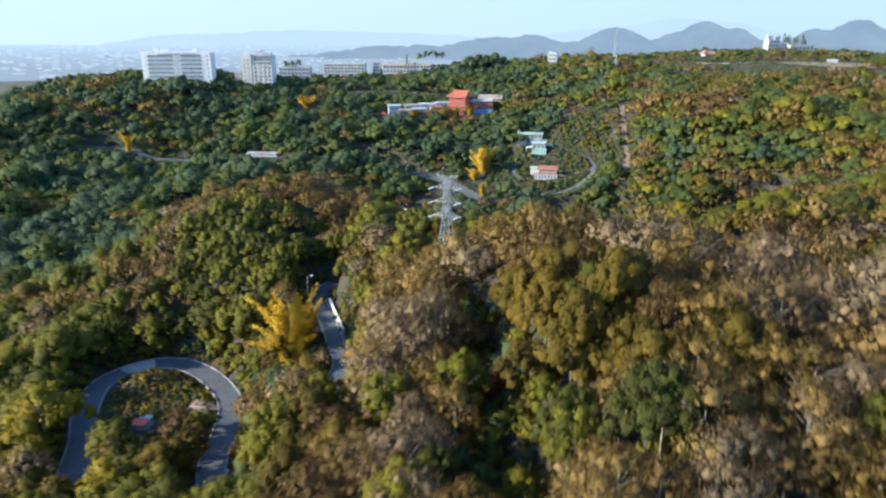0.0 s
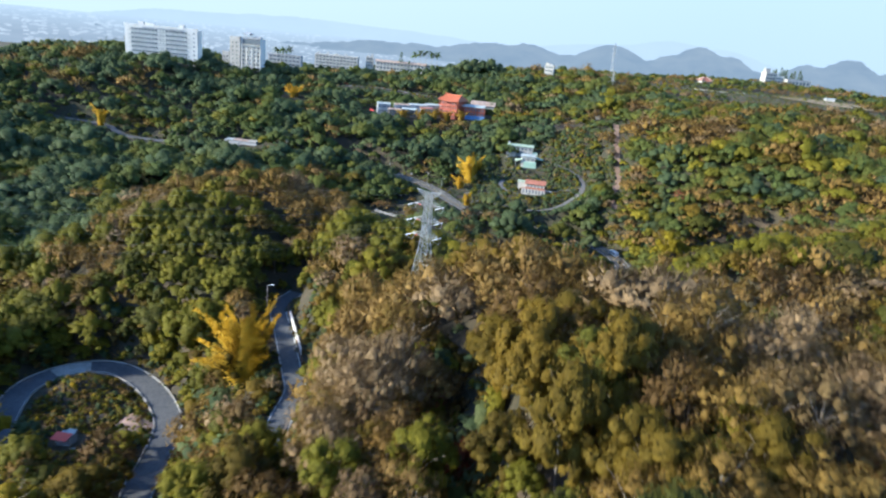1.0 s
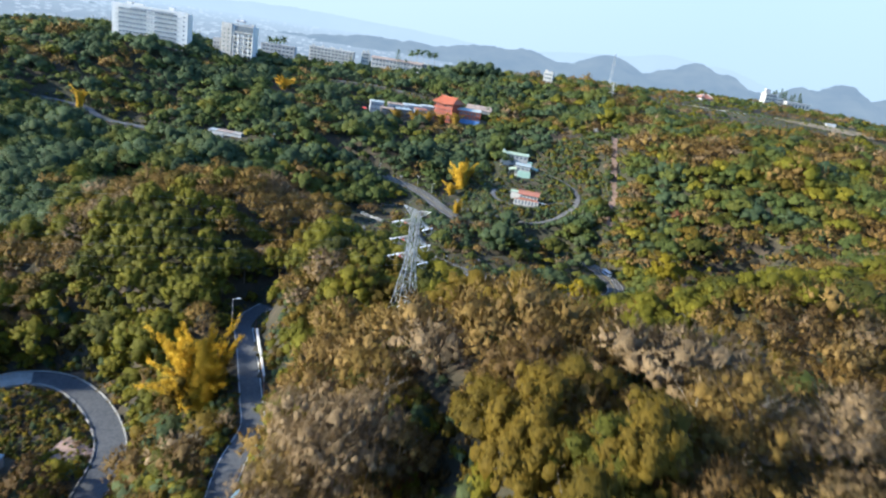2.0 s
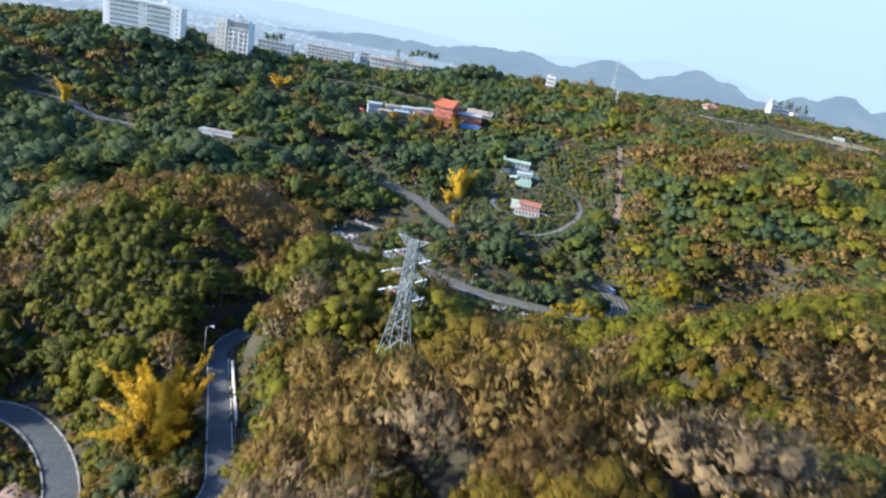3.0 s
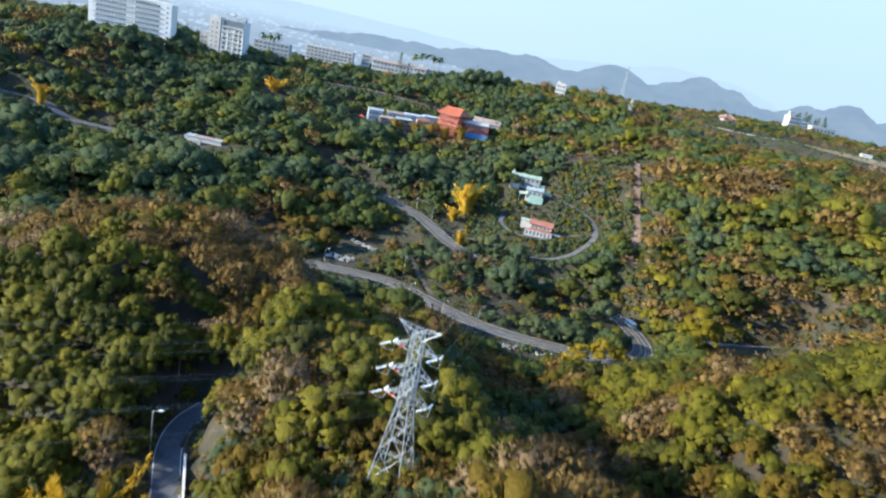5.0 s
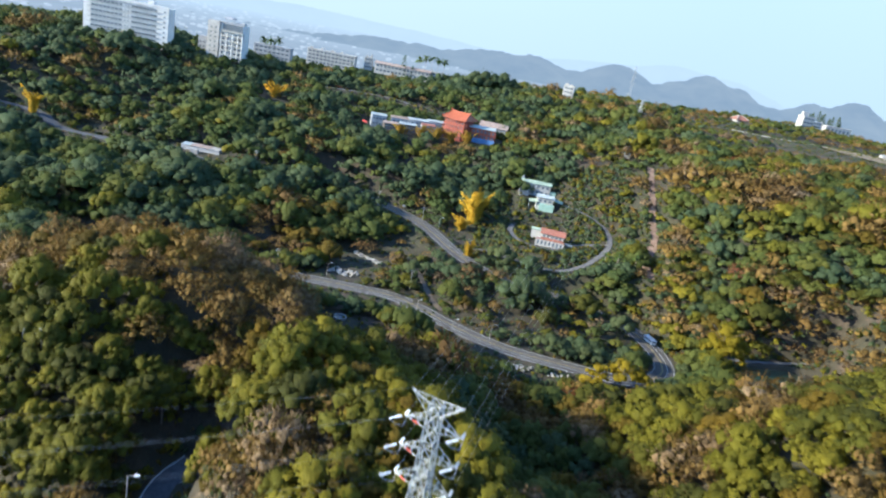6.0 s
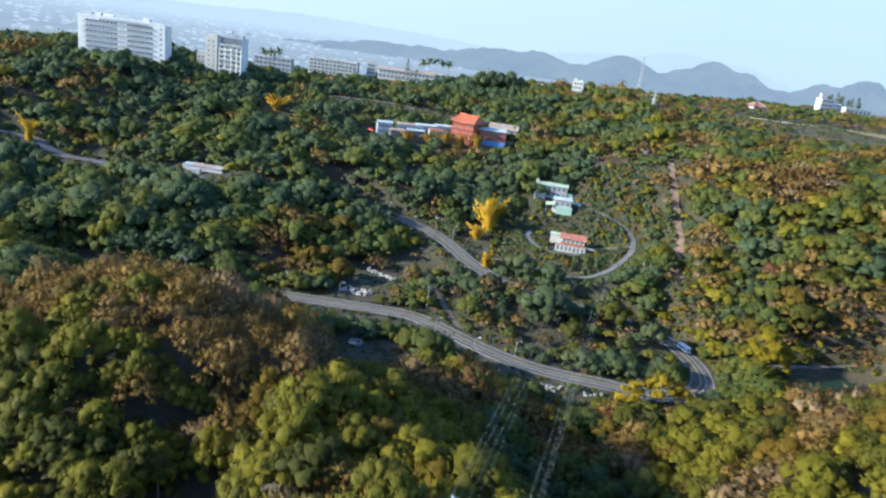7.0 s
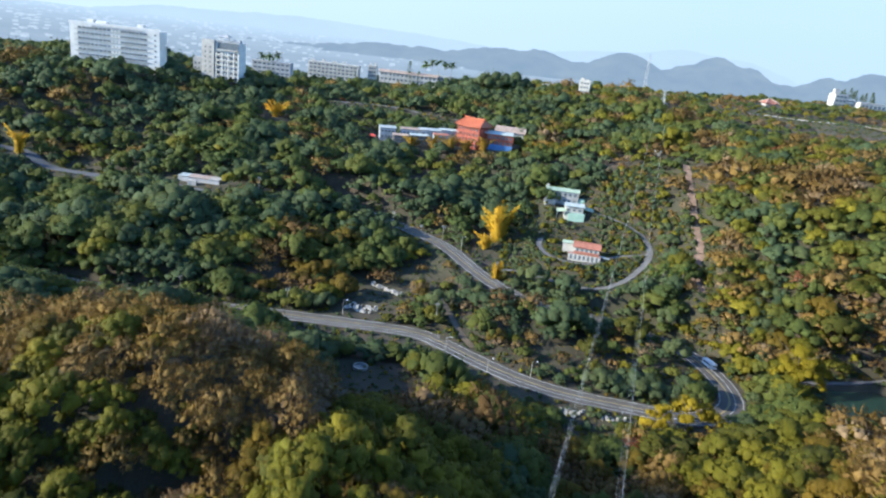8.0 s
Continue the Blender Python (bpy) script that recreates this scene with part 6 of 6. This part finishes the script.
# ---------------------------------------------------------------- along the roads
def utility_pole(x, y, high, label, arm=1.8, lamp=False, z=None):
    p = thing("utility_pole", (x, y, land_at(x, y) if z is None else z), label, "utility pole", "poles along the roads")
    part("pole", Shape().tube((0, 0, -0.8), (0, 0, high), 0.14, 0.09, 8), CONCRETE, p)
    if lamp:
        part("arm", Shape().tube((0, 0, high - 0.1), (arm, 0, high + 0.35), 0.05), STEEL, p)
        part("lamp_head", Shape().box((arm + 0.25, 0, high + 0.36), (0.7, 0.28, 0.14)), PORCELAIN, p, "pale street lamp head")
    else:
        for z0 in (high - 0.4, high - 1.2):
            a = part("crossbar", Shape().box((0, 0, z0), (arm, 0.1, 0.1)), STEEL, p)
            for sx in (-0.45, 0.45):
                part("pin_insulator", Shape().tube((sx * arm, 0, z0 + 0.05), (sx * arm, 0, z0 + 0.3), 0.06, 0.04), PORCELAIN, a)
    return p


for x, y, h, lamp in ((-59, 369, 8, False), (-37, 366.5, 6, True), (-1, 363.5, 9, False), (-25, 449, 9, False), (0, 442, 8, False), (9, 431, 7, True), (24, 403.5, 8, False), (-94, 456, 8, False), (-173, 468, 7, True), (3, 343, 6, True), (17, 329.5, 6, True),
                     (-100, 368, 8, False), (32, 330.5, 6, True)):
    utility_pole(x, y, h, "grey concrete street lamp at the roadside" if lamp else "grey concrete utility pole at the roadside", 1.2 if lamp else 1.8, lamp)
utility_pole(-38.6, 178.5, 8.2, "slim pale street lamp beside the shaded lane", 1.1, True)


def retaining_wall():
    """The white strip along the lane, made of panels."""
    w = thing("roadside_wall", (-28.3, 164.3, 28.9), "low white painted wall along the shaded lane", "wall", turn=0)
    a, b = Vector((-32.2, 176.8, 28.7)), Vector((-25.2, 155.6, 29.3))
    n = 13
    ang = math.degrees(math.atan2((b - a).y, (b - a).x))
    for k in range(n):
        c = a.lerp(b, (k + 0.5) / n) - Vector((-28.3, 164.3, 28.9))
        part("panel", Shape().box((0, 0, 0), ((b - a).length / n - 0.06, 0.28, 1.9)), PALE_WALL, w).matrix_basis = pose(c.x, c.y, 0.7 - 0.04 * (k % 3), 0, 0, ang)
    part("coping", Shape().box((0, 0, 0), ((b - a).length, 0.4, 0.12)), PALE_WALL, w).matrix_basis = pose(-0.4, 1.9, 1.72, 0, 0, ang)


retaining_wall()


def lane_fence():
    """A rusty rail on posts between the lane and the wall."""
    f = thing("guard_rail", (-27.5, 160, 29.0), "thin rusty guard rail on posts along the lane", "guard rail")
    line, w = ROADS["near"]
    pts = [p for p in line if 146 < p.y < 186]
    rail = []
    for k, p in enumerate(pts):
        q = pts[min(k + 1, len(pts) - 1)] - pts[max(k - 1, 0)]
        side = Vector((q.y, -q.x, 0)).normalized() * (w + 0.25)
        o = p + side - Vector((-27.5, 160, 29.0))
        rail.append(o + Vector((0, 0, 0.75)))
        if k % 2 == 0:
            part("post", Shape().tube(o - Vector((0, 0, 0.5)), o + Vector((0, 0, 0.8)), 0.06), STEEL, f)
    part("rail", Shape().path(rail, 0.07, 5), ROOF_RED, f, "rust-red rail")


lane_fence()


def road_rail():
    """Pale crash barrier on the outside of the main road's straight."""
    line, w = ROADS["main"]
    f = thing("guard_rail", (0, 0, 0), "pale steel crash barrier along the main road", "guard rail")
    pts = [p for p in line[:120] if -20 < p.x < 62 and p.y < 358]
    rail = []
    for k, p in enumerate(pts):
        q = pts[min(k + 1, len(pts) - 1)] - pts[max(k - 1, 0)]
        o = p + Vector((q.y, -q.x, 0)).normalized() * (w + 0.55)
        rail.append(o + Vector((0, 0, 0.72)))
        if k % 3 == 0:
            part("post", Shape().box(o + Vector((0, 0, 0.2)), (0.14, 0.14, 1.2)), STEEL, f)
    part("rail", Shape().path(rail, 0.06, 4), STEEL, f)


road_rail()


def car(name, at, turn, L, W, H, paint, label, category, bus=False):
    c = thing(name, at, label, category, turn=turn)
    s = Shape()
    if bus:
        s.box((0, 0, 0.35 + (H - 0.35) / 2), (L, W, H - 0.35), 0, 0.97)
    else:
        s.box((0, 0, 0.55), (L, W, 0.6), 0, 0.97).box((-0.15, 0, 0.55 + 0.3 + (H - 0.85) / 2), (L * 0.58, W * 0.92, H - 0.85), 0, 0.82)
    body = part("body", s, paint, c)
    if bus:
        for sy in (-1, 1):
            for k in range(5):
                part("side_window", Shape().box((lerp(-L / 2 + 1.0, L / 2 - 1.2, k / 4), sy * (W / 2 - 0.02), H * 0.66), (L / 6.2, 0.06, H * 0.28)), GLASS, body)
        part("windscreen", Shape().box((L / 2 - 0.04, 0, H * 0.64), (0.08, W * 0.86, H * 0.36)), GLASS, body)
        part("rear_window", Shape().box((-L / 2 + 0.04, 0, H * 0.68), (0.08, W * 0.76, H * 0.28)), GLASS, body)
        part("roof_unit", Shape().box((-L * 0.1, 0, H + 0.08), (L * 0.35, W * 0.6, 0.22), 0, 0.9), paint, body)
    else:
        part("windscreen", Shape().box((L * 0.17, 0, H - 0.34), (0.5, W * 0.8, 0.3)), GLASS, body)
        part("rear_window", Shape().box((-L * 0.30, 0, H - 0.34), (0.4, W * 0.78, 0.28)), GLASS, body)
    wheel = Shape().tube((0, -0.12, 0), (0, 0.12, 0), 0.34, n=12).mesh("wheel")
    wheel.materials.append(RUBBER)
    for sx in (-0.31, 0.31):
        for sy in (-1, 1):
            part("wheel", wheel, None, c).location = (sx * L, sy * (W / 2 - 0.1), 0.34)
    return c


car("bus", (101.8, 353.0, 0.52), 106, 6.0, 2.1, 2.4, CAR_WHITE, "white minibus driving round the bend of the main road", "bus", True)
car("car", (-20.0, 118.4, 30.05), 76, 3.6, 1.5, 1.4, CAR_BLUE, "small light blue car parked at the edge of the lane", "car")
# ---------------------------------------------------------------- yards
def slab_pile(x, y, count, spread, label, seed, turn=0):
    """Pale slabs and sacks stacked in a yard."""
    rng = random.Random(seed)
    p = thing("slab_pile", (x, y, land_at(x, y) + 0.0), label, "stone pile", turn=turn)
    for k in range(count):
        sx, sy, sz = rng.uniform(0.5, 1.3), rng.uniform(0.4, 0.8), rng.uniform(0.4, 1.0)
        ob = part("slab", Shape().box((0, 0, 0), (sx, sy, sz), 0, 0.9), STONE, p)
        px, py = rng.uniform(-spread[0], spread[0]), rng.uniform(-spread[1], spread[1])
        ob.matrix_basis = pose(px, py, sz / 2 - 0.15 + (0.5 if k % 4 == 0 else 0), rng.uniform(-7, 7), rng.uniform(-7, 7), rng.uniform(0, 180))


slab_pile(-30.5, 373.5, 60, (6.0, 3.2), "stacked pale stone slabs in a roadside yard", 1, -20)
slab_pile(-27, 395.5, 26, (3.4, 1.3), "scattered pale stone slabs in the yard", 2, -35)
slab_pile(-19.5, 390.5, 30, (4.5, 1.3), "row of pale stone slabs in the yard", 3, -32)
slab_pile(43, 311, 26, (3.6, 2.0), "heap of pale blue-grey slabs below the road", 4)
slab_pile(55, 309.5, 24, (4.5, 1.0), "row of pale slabs below the road", 5, -8)


def round_tub():
    z = land_at(-24.4, 318.4)
    t = thing("round_tank", (-24.4, 318.4, z), "round low pale concrete water tank in a clearing", "water tank")
    s = Shape()
    n = 20
    for k in range(n):
        a = 2 * math.pi * (k + 0.5) / n
        s.box((2.2 * math.cos(a), 2.2 * math.sin(a), 0.45), (0.3, 0.72, 1.3), math.degrees(a))
    part("wall", s, CONCRETE, t)
    part("water", Shape().tube((0, 0, 0.2), (0, 0, 0.62), 1.95, n=20), GLASS, t, "dark still water")


round_tub()


def pole_frame():
    """Bare white poles leaning together on the spur."""
    t = thing("pole_frame", (-64.5, 201, land_at(-64.5, 201)), "bare white poles leaning together above the trees", "pole frame")
    for k, (a, b) in enumerate((((-2.6, 0, -1), (0.6, 0, 9.6)), ((0.6, 0.4, -1), (0.8, 0, 9.4)), ((2.2, -0.4, -1), (0.5, 0, 9.2)), ((-3.4, 0.5, 5.5), (0.7, 0, 9.0)), ((-3.8, 0, -1), (-2.2, 0.2, 9.0)))):
        part("pole", Shape().tube(a, b, 0.05, 0.035, 6), STEEL, t)


pole_frame()


def garden_hut():
    h = thing("hut", (-73.0, 143.0, 10.0), "small tin hut with a red roof panel in the garden plot", "hut", turn=-8)
    part("wall", wall_box(3.2, 2.6, 2.2), GREY_WALL, h)
    part("roof_panel", Shape().box((0, 0, 0), (2.0, 1.6, 0.1)), ROOF_PALE, h, "pale blue sheet").matrix_basis = pose(0.5, 0.9, 2.45, 6, 0, 0)
    part("roof_panel", Shape().box((0, 0, 0), (3.6, 2.4, 0.1)), RED_PAINT, h, "red sheet").matrix_basis = pose(-0.2, -1.3, 2.42, 12, 0, 0)
    b = thing("water_barrel", (-70.6, 140.6, 10.0), "white plastic water barrel lying beside the hut", "barrel")
    part("barrel", Shape().tube((-0.6, 0, 0.3), (0.6, 0, 0.3), 0.34, n=12), WHITE, b)
    rng = random.Random(8)
    for k in range(9):
        x, y = -79 + rng.uniform(-4, 6), 137 + rng.uniform(-4, 3)
        c = thing("crate", (x, y, land_at(x, y)), "dark weathered crate lying in the garden plot", "crate", "crates in the garden")
        part("box", Shape().box((0, 0, 0.3), (rng.uniform(0.6, 1.3), 0.7, 0.7), rng.uniform(0, 90)), GREY_WALL, c)
        part("cover", Shape().box((0, 0, 0.72), (1.0, 0.8, 0.1), rng.uniform(0, 90)), ROOF_PALE if k % 3 == 0 else GREY_WALL, c)


garden_hut()


def road_sign():
    s = thing("road_sign", (-11.0, 452.5, land_at(-11, 452.5)), "small white road sign on a post", "road sign")
    part("post", Shape().tube((0, 0, -0.5), (0, 0, 2.2), 0.05), STEEL, s)
    part("panel", Shape().box((0, -0.06, 2.6), (1.5, 0.06, 1.2)), WHITE, s)


road_sign()
for x, y, l in ((-188, 292, "pale sheet roof half hidden in the valley"), (-172, 241, "pale red-roofed hut half hidden in the valley"), (-137, 188, "pale blue-roofed hut among trees")):
    b = thing("hut", (x, y, land_at(x, y) + 1.0), l, "hut", turn=15)
    part("wall", wall_box(9, 6, 5.2), WHITE, b)
    part("roof", gable_roof(9, 6, 1.0, 0.5), ROOF_RED if "red" in l else ROOF_PALE, b).location = (0, 0, 5.2)


def pond():
    v = []
    for k in range(28):
        a = 2 * math.pi * k / 28
        r = 1 + 0.12 * math.sin(3 * a) + 0.08 * math.sin(5 * a + 1)
        v.append((147 + 19.0 * r * math.cos(a), 321 + 14.0 * r * math.sin(a), 5.95))
    tagged(part("water", Shape().add(v, [tuple(range(28))]), WATER), "dark still pond between trees", "water", kind="structure")


pond()


def dry_field(cx, cy, rx, ry, turn):
    """A mown field lying on the ground."""
    n, m = 36, 8
    c, w = math.cos(radians(turn)), math.sin(radians(turn))
    P = [(0.0, 0.0)] + [(j / m * math.cos(6.28318 * k / n) * (1 + 0.06 * math.sin(5 * k)), j / m * math.sin(6.28318 * k / n)) for j in range(1, m + 1) for k in range(n)]
    X = np.array([cx + u * rx * c - v * ry * w for u, v in P])
    Y = np.array([cy + u * rx * w + v * ry * c for u, v in P])
    Z = land(X, Y) + 0.75
    F = [(0, 1 + k, 1 + (k + 1) % n) for k in range(n)]
    for j in range(m - 1):
        F += [(1 + j * n + k, 1 + (j + 1) * n + k, 1 + (j + 1) * n + (k + 1) % n, 1 + j * n + (k + 1) % n) for k in range(n)]
    s = Shape().add(list(zip(X.tolist(), Y.tolist(), Z.tolist())), F)
    tagged(part("field", s, surface("dry_grass", (0.115, 0.088, 0.048), (0.21, 0.16, 0.095), 0.09, 0.95, bump=0.06)), "dry beige grass field on the ridge", "field", kind="structure")


dry_field(318, 575, 40, 13, -22)


def soil_heap(x, y):
    """Low heap of bare soil in the garden plot."""
    s = Shape()
    n, rings = 18, 4
    rng = random.Random(3)
    V, F = [Vector((0, 0, 0.7))], []
    for j in range(1, rings + 1):
        for k in range(n):
            a = 2 * math.pi * k / n
            r = j / rings * (1 + 0.18 * math.sin(3 * a) + 0.1 * rng.uniform(-1, 1))
            V.append(Vector((6.4 * r * math.cos(a), 4.2 * r * math.sin(a), 0.7 * (1 - (j / rings) ** 2) + rng.uniform(-0.08, 0.08) - (0.4 if j == rings else 0))))
    for k in range(n):
        F.append((0, 1 + k, 1 + (k + 1) % n))
    for j in range(rings - 1):
        for k in range(n):
            a, b = 1 + j * n + k, 1 + j * n + (k + 1) % n
            F.append((a, a + n, b + n, b))
    s.add(V, F)
    t = thing("soil_heap", (x, y, land_at(x, y) + 0.1), "low heap of pinkish bare soil in the garden plot", "soil heap", turn=-40)
    part("heap", s, surface("pinkish_soil", (0.17, 0.11, 0.085), (0.30, 0.20, 0.155), 0.6, 0.95, bump=0.05), t)


soil_heap(-61.5, 151)
